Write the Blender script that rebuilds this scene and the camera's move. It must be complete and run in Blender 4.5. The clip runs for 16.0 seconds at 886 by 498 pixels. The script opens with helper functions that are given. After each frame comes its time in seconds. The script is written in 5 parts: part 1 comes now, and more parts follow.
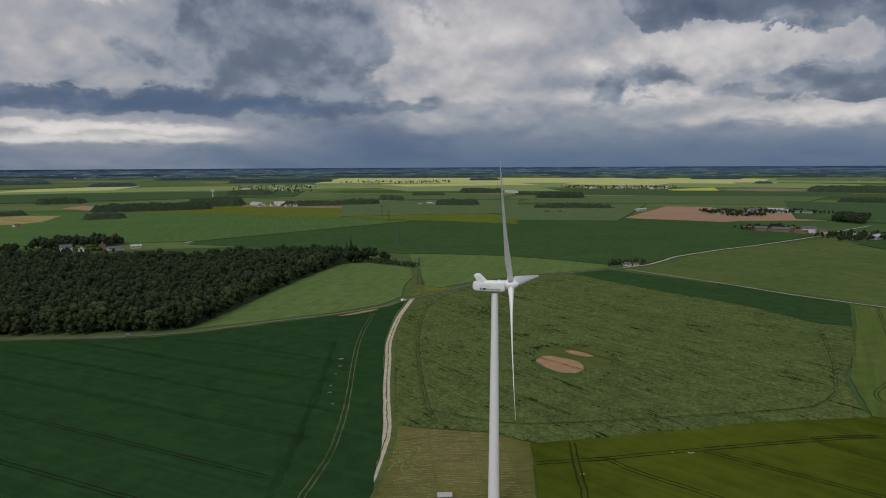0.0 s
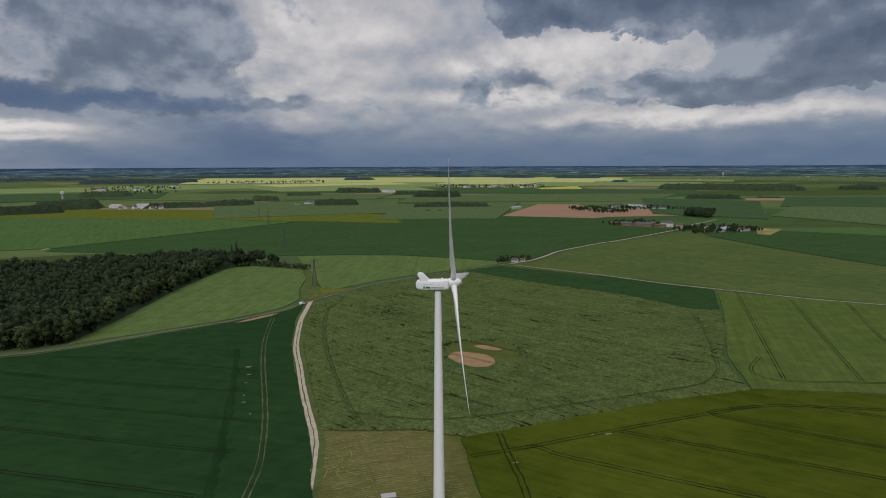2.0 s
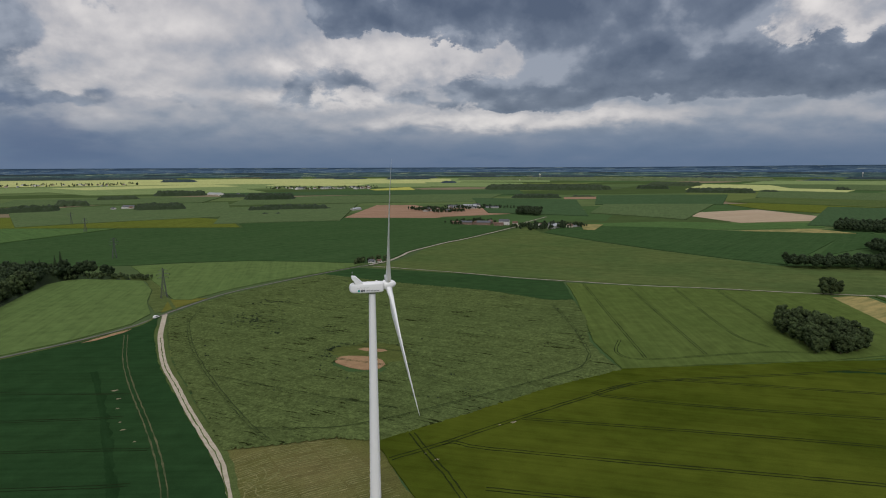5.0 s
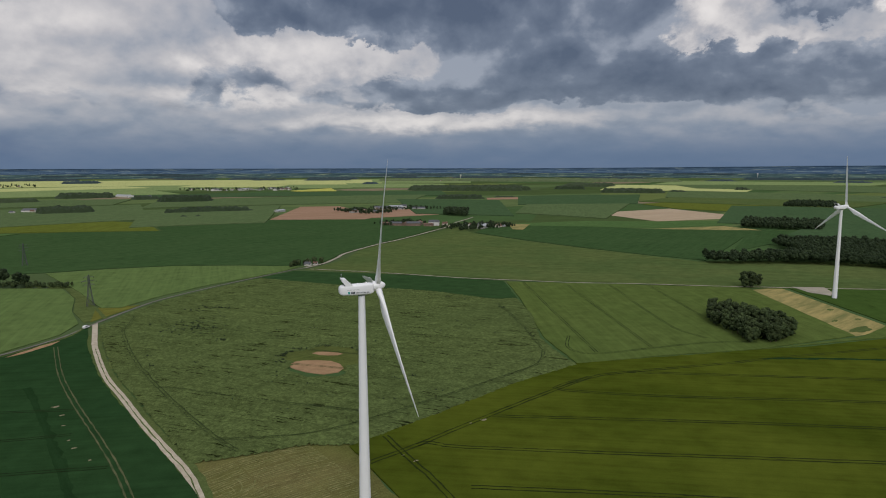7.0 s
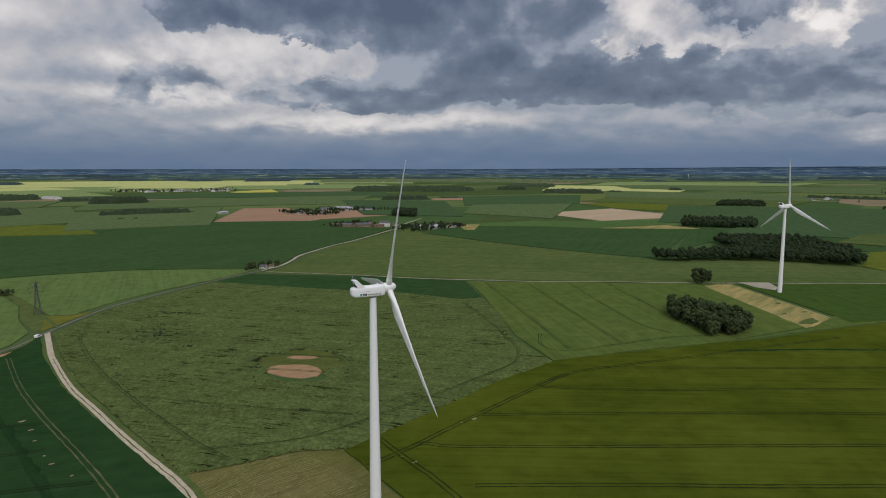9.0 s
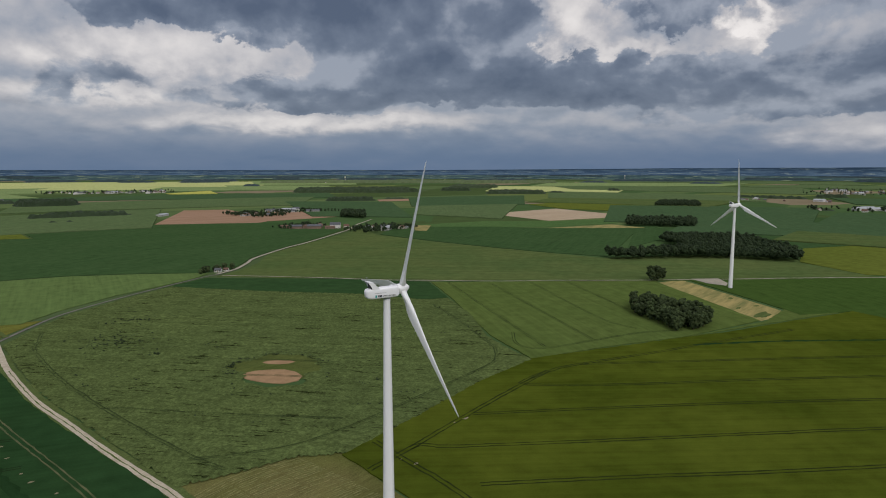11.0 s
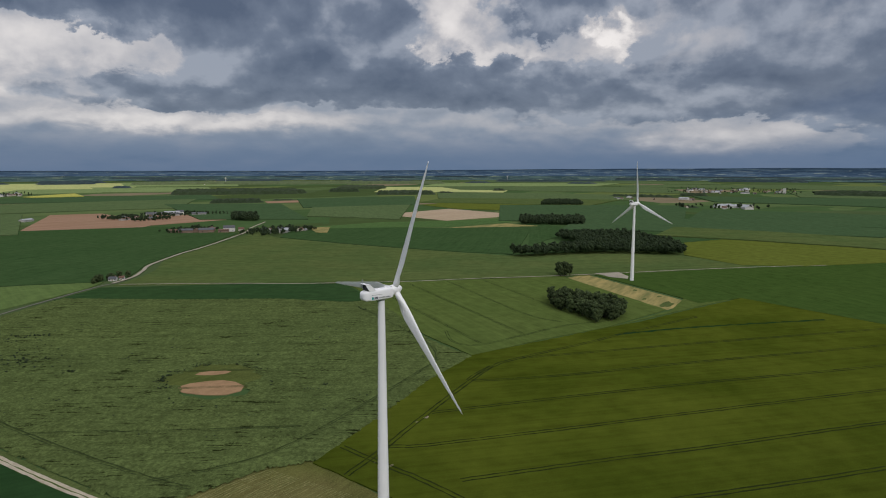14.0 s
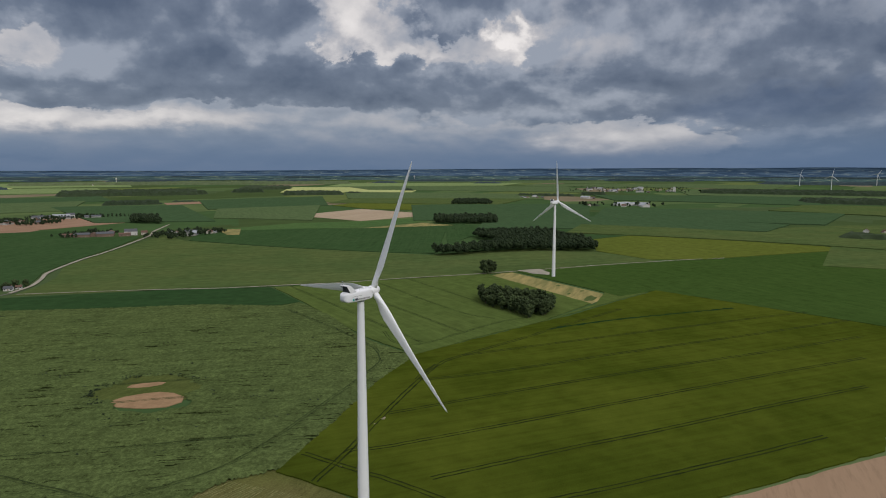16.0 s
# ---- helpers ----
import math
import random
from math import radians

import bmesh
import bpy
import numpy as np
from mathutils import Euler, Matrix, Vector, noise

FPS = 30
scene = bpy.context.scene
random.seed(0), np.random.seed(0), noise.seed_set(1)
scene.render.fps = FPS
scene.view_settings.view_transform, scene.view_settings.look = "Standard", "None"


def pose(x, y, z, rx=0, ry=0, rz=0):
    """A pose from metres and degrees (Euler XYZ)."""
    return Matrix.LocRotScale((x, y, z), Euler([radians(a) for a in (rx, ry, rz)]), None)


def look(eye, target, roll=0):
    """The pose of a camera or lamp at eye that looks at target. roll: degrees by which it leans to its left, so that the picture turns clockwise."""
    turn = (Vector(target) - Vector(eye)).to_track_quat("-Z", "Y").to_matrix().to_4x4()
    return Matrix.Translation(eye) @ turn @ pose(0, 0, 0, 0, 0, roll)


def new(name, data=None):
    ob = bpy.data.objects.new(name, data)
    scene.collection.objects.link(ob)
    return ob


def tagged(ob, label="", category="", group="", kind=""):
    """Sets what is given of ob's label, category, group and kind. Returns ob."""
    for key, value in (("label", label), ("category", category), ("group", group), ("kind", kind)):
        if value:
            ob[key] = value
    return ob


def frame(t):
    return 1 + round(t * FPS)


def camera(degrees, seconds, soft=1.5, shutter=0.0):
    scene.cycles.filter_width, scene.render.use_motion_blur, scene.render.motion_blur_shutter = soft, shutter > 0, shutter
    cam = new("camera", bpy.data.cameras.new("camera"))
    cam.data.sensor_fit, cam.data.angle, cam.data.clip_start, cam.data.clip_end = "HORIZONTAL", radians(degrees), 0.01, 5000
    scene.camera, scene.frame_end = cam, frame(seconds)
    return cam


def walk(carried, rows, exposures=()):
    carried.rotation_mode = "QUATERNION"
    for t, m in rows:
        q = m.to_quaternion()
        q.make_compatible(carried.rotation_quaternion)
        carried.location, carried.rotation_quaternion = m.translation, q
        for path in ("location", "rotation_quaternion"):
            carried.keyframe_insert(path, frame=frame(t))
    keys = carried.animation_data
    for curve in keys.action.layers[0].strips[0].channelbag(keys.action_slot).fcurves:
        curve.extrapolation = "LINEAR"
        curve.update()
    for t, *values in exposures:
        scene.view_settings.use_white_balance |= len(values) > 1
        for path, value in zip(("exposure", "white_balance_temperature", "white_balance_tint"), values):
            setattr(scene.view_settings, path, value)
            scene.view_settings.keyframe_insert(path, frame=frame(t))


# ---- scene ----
cam = camera(69.4, 16.0, soft=1.05)
METRES, EYE, TILT, LEAN, TURN = 178.0, 114.0, 0.0, 0.0, -5.1
ROWS = [
    (0.0, 0.0, 0.0, 0.0, -0.04, -7.39, 0.28),
    (0.5, -0.0308, -0.0003, 0.0003, -2.61, -7.39, 0.26),
    (1.0, -0.0617, 0.0, 0.0003, -5.54, -7.45, 0.26),
    (1.5, -0.0928, 0.002, 0.0008, -8.52, -7.51, 0.25),
    (2.0, -0.1231, 0.0062, 0.0007, -11.45, -7.47, 0.24),
    (2.5, -0.1534, 0.012, 0.0011, -14.42, -7.45, 0.23),
    (3.0, -0.1839, 0.0195, 0.0014, -17.34, -7.44, 0.22),
    (3.5, -0.2138, 0.0293, 0.0017, -19.84, -7.44, 0.21),
    (4.0, -0.2423, 0.0404, 0.001, -22.09, -7.42, 0.22),
    (4.5, -0.2706, 0.0527, 0.0008, -24.47, -7.41, 0.19),
    (7.0, -0.4065, 0.1287, -0.0006, -34.12, -7.32, 0.06),
    (7.5, -0.433, 0.1456, -0.0009, -35.23, -7.3, 0.05),
    (8.0, -0.4577, 0.1641, -0.0014, -36.54, -7.27, 0.03),
    (8.5, -0.4831, 0.1809, -0.0011, -38.02, -7.24, 0.03),
    (9.0, -0.5085, 0.2003, -0.0006, -39.55, -7.25, -0.01),
    (11.5, -0.6253, 0.3078, -0.0022, -46.49, -7.11, -0.05),
    (12.0, -0.6473, 0.3307, -0.0024, -48.23, -7.06, -0.06),
    (12.5, -0.6689, 0.3533, -0.0026, -49.95, -7.04, -0.05),
    (13.0, -0.6908, 0.3755, -0.0025, -51.69, -7.06, -0.04),
    (13.5, -0.7112, 0.3987, -0.0024, -53.45, -7.06, -0.04),
    (14.0, -0.7316, 0.4227, -0.0021, -55.41, -7.08, -0.06),
    (14.5, -0.7496, 0.4477, -0.0029, -57.44, -7.09, -0.04),
    (15.0, -0.7672, 0.4736, -0.0032, -59.53, -7.1, -0.04),
    (15.5, -0.7839, 0.5, -0.0027, -61.69, -7.07, -0.02),
    (16.0, -0.8003, 0.5276, -0.0024, -63.95, -7.08, -0.06),
]
walk(cam, [(t, pose(0, 0, EYE, TILT, LEAN, TURN) @ pose(METRES * x, METRES * y, METRES * z, 90 + pitch, roll, yaw)) for t, x, y, z, yaw, pitch, roll in ROWS],
     exposures=[(0.0, -0.16), (2.0, -0.06), (4.5, 0.0), (16.0, 0.03)])


# ---- light and sky ----
def node(tree, kind, at=(), operation="", interpolation=""):
    n = tree.nodes.new(kind)
    if operation:
        n.operation = operation
    if interpolation:
        n.interpolation_type = interpolation
    for k, v in at:
        if isinstance(v, bpy.types.NodeSocket):
            tree.links.new(v, n.inputs[k])
        else:
            n.inputs[k].default_value = v
    return n


def calc(tree, op, a, b=0.0, c=0.0):
    return node(tree, "ShaderNodeMath", [(0, a), (1, b), (2, c)], operation=op).outputs[0]


def blend(tree, fac, a, b, mode="MIX"):
    n = node(tree, "ShaderNodeMix")
    n.data_type, n.blend_type = "RGBA", mode
    for i, v in ((0, fac), (6, a), (7, b)):
        if isinstance(v, bpy.types.NodeSocket):
            tree.links.new(v, n.inputs[i])
        else:
            n.inputs[i].default_value = v
    return n.outputs[2]


def ramp(tree, fac, lo, hi):
    n = node(tree, "ShaderNodeMapRange", [(0, fac), (1, lo), (2, hi)], interpolation="SMOOTHSTEP")
    return n.outputs[0]


SUN_AZIMUTH, SUN_HEIGHT = 212.0, 38.0  # degrees clockwise from +y, degrees up


def make_sky():
    """A broken storm sky: layered cloud in front of a clear sky."""
    world = bpy.data.worlds.new("stormy_sky")
    scene.world = world
    world.use_nodes = True
    t = world.node_tree
    t.nodes.clear()
    way = node(t, "ShaderNodeTexCoord").outputs["Generated"]
    d = node(t, "ShaderNodeSeparateXYZ", [(0, way)])
    X, Y, Z = d.outputs
    up = calc(t, "MAXIMUM", Z, 0.0)
    # azimuth and height; the cloud deck is drawn flatter towards the horizon
    azr = calc(t, "ARCTAN2", X, Y)
    elr = calc(t, "ARCSINE", up)
    az = calc(t, "MULTIPLY", azr, 180 / math.pi)
    el = calc(t, "MULTIPLY", calc(t, "ARCSINE", Z), 180 / math.pi)
    tall = calc(t, "MULTIPLY", calc(t, "LOGARITHM", calc(t, "MULTIPLY_ADD", elr, 11.0, 1.0), math.e), 0.36)
    flat = calc(t, "SQRT", calc(t, "SUBTRACT", 1.0, calc(t, "MULTIPLY", up, up)))
    deck = node(t, "ShaderNodeCombineXYZ", [(0, calc(t, "MULTIPLY", calc(t, "SINE", azr), flat)), (1, calc(t, "MULTIPLY", calc(t, "COSINE", azr), flat)), (2, tall)]).outputs[0]
    n1 = node(t, "ShaderNodeTexNoise", [("Vector", deck), ("Scale", 3.6), ("Detail", 10.0), ("Roughness", 0.52), ("Distortion", 0.25)]).outputs[0]
    n2 = node(t, "ShaderNodeTexNoise", [("Vector", deck), ("Scale", 9.0), ("Detail", 9.0), ("Roughness", 0.55), ("Distortion", 0.1)]).outputs[0]
    n3 = node(t, "ShaderNodeTexNoise", [("Vector", deck), ("Scale", 18.0), ("Detail", 8.0), ("Roughness", 0.58), ("Distortion", 0.2)]).outputs[0]
    azf = calc(t, "MULTIPLY_ADD", calc(t, "SUBTRACT", n2, 0.5), 17.0, calc(t, "MULTIPLY_ADD", calc(t, "SUBTRACT", n1, 0.5), 6.0, az))
    elf = calc(t, "MULTIPLY_ADD", calc(t, "MULTIPLY", calc(t, "SUBTRACT", n3, 0.5), el), 0.55, calc(t, "MULTIPLY_ADD", calc(t, "MULTIPLY", calc(t, "SUBTRACT", n1, 0.5), el), 0.5, el))
    # light from above on the billows: the difference of the density here and a little higher
    higher = node(t, "ShaderNodeVectorMath", [(0, deck), (1, (0.0, 0.0, 0.035))], operation="ADD").outputs[0]
    here = node(t, "ShaderNodeTexNoise", [("Vector", deck), ("Scale", 7.0), ("Detail", 7.0), ("Roughness", 0.5), ("Distortion", 0.1)]).outputs[0]
    above = node(t, "ShaderNodeTexNoise", [("Vector", higher), ("Scale", 7.0), ("Detail", 7.0), ("Roughness", 0.5), ("Distortion", 0.1)]).outputs[0]
    lit = calc(t, "SUBTRACT", here, above)
    rough = calc(t, "MULTIPLY", calc(t, "SUBTRACT", n1, 0.5), 1.15)
    rough = calc(t, "MULTIPLY_ADD", calc(t, "SUBTRACT", n2, 0.5), 0.9, rough)
    rough = calc(t, "MULTIPLY_ADD", calc(t, "SUBTRACT", n3, 0.5), 0.34, rough)

    def masses(rows):
        """Soft masses by azimuth, height, half widths and amount, frayed by the noise."""
        total = 0.0
        for a, e, wa, we, k in rows:
            da = calc(t, "DIVIDE", calc(t, "SUBTRACT", azf, a), wa)
            de = calc(t, "DIVIDE", calc(t, "SUBTRACT", elf, e), we)
            q = calc(t, "ADD", calc(t, "MULTIPLY", da, da), calc(t, "MULTIPLY", de, de))
            q = calc(t, "POWER", q, 1.5)
            total = calc(t, "MULTIPLY_ADD", calc(t, "EXPONENT", calc(t, "MULTIPLY", q, -0.8)), k, total)
        return total

    # the pale high layer, with bright breaks
    glow = masses(((7.0, 9.8, 5.5, 4.6, 0.21), (14, 12, 5, 2.6, 0.14), (28, 9.2, 8.5, 2.1, 0.36), (60.5, 12.2, 3.0, 2.8, 0.46), (67, 9.8, 4.5, 0.8, 0.28), (77, 11.4, 1.3, 0.8, 0.5), (39, 3.9, 12.5, 0.65, 0.35)))
    glow = calc(t, "ADD", glow, masses(((-23, 3.1, 9, 0.42, 0.55), (-22, 2.3, 8, 0.3, 0.5), (-24, 13.2, 3.5, 0.8, 0.4), (-27, 10, 8, 5, 0.18), (92, 8.6, 2.5, 0.6, 0.2), (85, 2.9, 7, 1.2, 0.26), (36, 4.9, 5, 0.6, 0.2), (22, 5.8, 7, 0.7, 0.28))))
    high = calc(t, "MULTIPLY_ADD", lit, 1.05, calc(t, "ADD", calc(t, "MULTIPLY_ADD", rough, 0.55, 0.38), glow))
    tone = node(t, "ShaderNodeValToRGB", [(0, high)])
    cr = tone.color_ramp
    cr.elements[0].position, cr.elements[0].color = 0.0, (0.14, 0.172, 0.23, 1)
    cr.elements[1].position, cr.elements[1].color = 1.0, (0.88, 0.835, 0.79, 1)
    for p, c in ((0.3, (0.28, 0.31, 0.365, 1)), (0.55, (0.49, 0.478, 0.485, 1)), (0.78, (0.72, 0.685, 0.655, 1))):
        cr.elements.new(p).color = c
    # the dark low clouds in front of it, with torn edges
    heavy = masses(((-8, 9.5, 9.5, 4.4, 0.60), (-17, 5.2, 15, 0.75, 0.85), (4, 5.4, 8, 0.6, 0.28), (33, 14.3, 10.5, 3.0, 1.4), (26, 13.8, 4.5, 1.8, 0.7), (30.4, 10.4, 1.6, 0.5, 0.6), (47, 12.2, 10, 3.8, 0.95), (51, 7.8, 8, 1.7, 0.9), (46, 6.0, 13, 0.9, 0.7)))
    heavy = calc(t, "ADD", heavy, masses(((62.5, 7.4, 5.6, 1.9, 0.95), (37, 6.6, 4.5, 1.1, 0.40), (70, 13.6, 5.0, 2.4, 0.85), (75, 6.6, 9, 1.8, 0.75), (95, 7.4, 11, 3.4, 0.8), (88, 5.1, 7, 0.7, 0.6), (101, 3, 6.5, 4, 0.8), (23, 7.2, 3.5, 1.1, 0.4), (90, 13.5, 14, 2, 0.22))))
    torn = masses(((28, 9.2, 7, 1.9, -0.5), (5.5, 9.8, 5.4, 4, -0.55), (60.5, 12.4, 2.9, 2.8, -0.85), (77, 11.4, 1.7, 1.1, -0.7), (40, 3.9, 13, 0.75, -0.7), (-22, 2.8, 10, 0.8, -0.6), (69, 9.9, 4.5, 0.9, -0.5), (85, 2.9, 7, 1.2, -0.4)))
    heavy = calc(t, "ADD", heavy, torn)
    cover = calc(t, "ADD", calc(t, "ADD", heavy, calc(t, "MULTIPLY", rough, 0.9)), -0.06)
    mask = ramp(t, cover, -0.02, 0.24)
    under = calc(t, "MULTIPLY_ADD", lit, -3.2, calc(t, "MULTIPLY_ADD", rough, -0.75, calc(t, "MULTIPLY_ADD", cover, 0.42, 0.16)))
    low_tone = node(t, "ShaderNodeValToRGB", [(0, under)])
    lr = low_tone.color_ramp
    lr.elements[0].position, lr.elements[0].color = 0.0, (0.30, 0.33, 0.385, 1)
    lr.elements[1].position, lr.elements[1].color = 0.95, (0.080, 0.104, 0.155, 1)
    lr.elements.new(0.4).color = (0.145, 0.175, 0.232, 1)
    cloud = blend(t, mask, tone.outputs[0], low_tone.outputs[0])
    # rain veils and haze low down
    strips = masses(((40, 3.9, 13.5, 0.8, 0.85), (-22, 2.8, 11, 0.9, 0.75), (85, 2.9, 7.5, 1.3, 0.55), (70, 4.0, 12, 0.6, 0.35)))
    veil = calc(t, "MULTIPLY", calc(t, "SUBTRACT", 1.0, ramp(t, el, 0.8, 5.4)), calc(t, "MULTIPLY_ADD", ramp(t, az, -24.0, 0.0), 0.32, 0.60))
    veil = calc(t, "MULTIPLY", veil, calc(t, "SUBTRACT", 1.0, strips))
    cloud = blend(t, veil, cloud, (0.088, 0.150, 0.256, 1))
    blue = masses(((-15, 5.1, 16, 0.8, 0.75), (0, 2.2, 5, 1.7, 0.65), (96, 5.0, 8, 1.2, 0.35)))
    cloud = blend(t, blue, cloud, (0.062, 0.108, 0.215, 1))
    # the deck is thinner and brighter overhead and behind
    thin = ramp(t, el, 19.0, 60.0)
    cloud = blend(t, thin, cloud, (0.86, 0.86, 0.87, 1))
    clear = node(t, "ShaderNodeTexSky")
    clear.sky_type, clear.sun_disc = "NISHITA", False
    clear.sun_elevation, clear.sun_rotation = radians(SUN_HEIGHT), radians(SUN_AZIMUTH)
    clear_dim = blend(t, 1.0, clear.outputs[0], (0.10, 0.10, 0.10, 1), "MULTIPLY")
    cloud = blend(t, 1.0, cloud, (1.0, 1.0, 1.03, 1), "MULTIPLY")
    out = blend(t, 0.06, cloud, clear_dim)
    bg = node(t, "ShaderNodeBackground", [("Color", out), ("Strength", 1.0)])
    node(t, "ShaderNodeOutputWorld", [("Surface", bg.outputs[0])])
    world.cycles.sampling_method = "MANUAL"
    world.cycles.sample_map_resolution = 512


make_sky()
sun_data = bpy.data.lights.new("sun", "SUN")
sun_data.energy, sun_data.angle, sun_data.color = 1.25, radians(16), (1.0, 0.96, 0.9)
sun = new("sun", sun_data)
_a, _e = radians(SUN_AZIMUTH), radians(SUN_HEIGHT)
sun.matrix_world = look((math.sin(_a) * math.cos(_e) * 500, math.cos(_a) * math.cos(_e) * 500, math.sin(_e) * 500), (0, 0, 0))


# ---- materials ----
def material(name, rough=0.8, metal=0.0, spec=0.3):
    m = bpy.data.materials.new(name)
    m.use_nodes = True
    t = m.node_tree
    b = t.nodes["Principled BSDF"]
    b.inputs["Roughness"].default_value = rough
    b.inputs["Metallic"].default_value = metal
    b.inputs["Specular IOR Level"].default_value = spec
    return m, t, b


def rgba(c, k=1.0):
    return (c[0] * k, c[1] * k, c[2] * k, 1)


def noise_of(t, vec, scale, detail=4.0, rough=0.55):
    return node(t, "ShaderNodeTexNoise", [("Vector", vec), ("Scale", scale), ("Detail", detail), ("Roughness", rough)]).outputs[0]


def crop(name, colour, other, angle=0.0, row=0.35, patch=0.5, grain=0.5, bump=0.4, thin=0.0):
    """Standing crop: broad patches of growth, streaks along the drilling, fine leaf grain."""
    m, t, b = material(name, 1.0, 0, 0.0)
    at = node(t, "ShaderNodeTexCoord").outputs["Object"]
    turned = node(t, "ShaderNodeMapping", [("Vector", at), ("Rotation", (0, 0, -radians(angle)))]).outputs[0]
    long = node(t, "ShaderNodeMapping", [("Vector", turned), ("Scale", (0.03, 1, 1))]).outputs[0]
    broad = noise_of(t, at, 0.012, 4)
    mid = noise_of(t, at, 0.09, 5, 0.6)
    streak = noise_of(t, long, row, 4, 0.6)
    fine = noise_of(t, at, 1.6, 4, 0.7)
    c = blend(t, calc(t, "MULTIPLY", ramp(t, broad, 0.3, 0.7), patch), rgba(colour), rgba(other))
    k = calc(t, "ADD", calc(t, "MULTIPLY", calc(t, "SUBTRACT", mid, 0.5), 0.75), calc(t, "MULTIPLY", calc(t, "SUBTRACT", streak, 0.5), 0.62))
    k = calc(t, "ADD", k, calc(t, "MULTIPLY", calc(t, "SUBTRACT", fine, 0.5), 1.5 * grain))
    k = calc(t, "MAXIMUM", calc(t, "ADD", k, 1.0), 0.3)
    if thin:
        clump = noise_of(t, at, 0.55, 5, 0.7)
        k = calc(t, "MULTIPLY", k, calc(t, "MULTIPLY_ADD", calc(t, "SUBTRACT", clump, 0.5), 2.2, 1.0))
        k = calc(t, "MAXIMUM", k, 0.25)
        # dark soil and shade in gaps between plants, painted in by noise
        bent = node(t, "ShaderNodeMapping", [("Vector", turned), ("Scale", (0.10, 1, 1))]).outputs[0]
        gaps = noise_of(t, bent, 0.62, 6, 0.70)
        where = noise_of(t, at, 0.03, 3)
        dark_gaps = ramp(t, calc(t, "MULTIPLY_ADD", where, 0.4, gaps), 0.775, 0.86)
        k = calc(t, "MULTIPLY", k, calc(t, "SUBTRACT", 1.0, calc(t, "MULTIPLY", dark_gaps, thin)))
    c2 = node(t, "ShaderNodeVectorMath", [(0, c), (3, k)], operation="SCALE").outputs[0]
    t.links.new(c2, b.inputs["Base Color"])
    bp = node(t, "ShaderNodeBump", [("Height", fine), ("Strength", bump), ("Distance", 0.6)])
    t.links.new(bp.outputs[0], b.inputs["Normal"])
    return m


def soil(name, colour, other, scale=0.15, angle=0.0, stretch=1.0):
    m, t, b = material(name, 1.0, 0, 0.03)
    at = node(t, "ShaderNodeTexCoord").outputs["Object"]
    at = node(t, "ShaderNodeMapping", [("Vector", at), ("Rotation", (0, 0, -radians(angle))), ("Scale", (stretch, 1, 1))]).outputs[0]
    n1, n2 = noise_of(t, at, scale, 6, 0.65), noise_of(t, at, scale * 12, 5, 0.7)
    c = blend(t, ramp(t, n1, 0.3, 0.7), rgba(colour), rgba(other))
    c = blend(t, calc(t, "MULTIPLY", ramp(t, n2, 0.45, 0.8), 0.5), c, rgba(colour, 0.45))
    t.links.new(c, b.inputs["Base Color"])
    bp = node(t, "ShaderNodeBump", [("Height", n2), ("Strength", 0.5), ("Distance", 0.15)])
    t.links.new(bp.outputs[0], b.inputs["Normal"])
    return m


def plain(name, colour, rough=0.6, metal=0.0, stain=0.12, scale=0.4, spec=0.4):
    m, t, b = material(name, rough, metal, spec)
    at = node(t, "ShaderNodeTexCoord").outputs["Object"]
    n1, n2 = noise_of(t, at, scale, 5, 0.65), noise_of(t, at, scale * 9, 4, 0.6)
    k = calc(t, "ADD", calc(t, "MULTIPLY", ramp(t, n1, 0.35, 0.8), stain), calc(t, "MULTIPLY", n2, stain * 0.6))
    c = blend(t, k, rgba(colour), rgba(colour, 0.35))
    t.links.new(c, b.inputs["Base Color"])
    return m


def leafage(name, colour, other, piece=True):
    m, t, b = material(name, 0.8, 0, 0.15)
    geo = node(t, "ShaderNodeNewGeometry")
    r = geo.outputs["Random Per Island"]
    ob = node(t, "ShaderNodeObjectInfo").outputs["Random"]
    at = node(t, "ShaderNodeTexCoord").outputs["Object"]
    big = noise_of(t, at, 0.06, 3)
    c = blend(t, r, rgba(colour), rgba(other))
    k = calc(t, "ADD", calc(t, "MULTIPLY", ob, 0.6 if piece else 0.0), calc(t, "ADD", calc(t, "MULTIPLY", big, 0.9), 0.3 if piece else 0.55))
    c2 = node(t, "ShaderNodeVectorMath", [(0, c), (3, k)], operation="SCALE").outputs[0]
    t.links.new(c2, b.inputs["Base Color"])
    return m


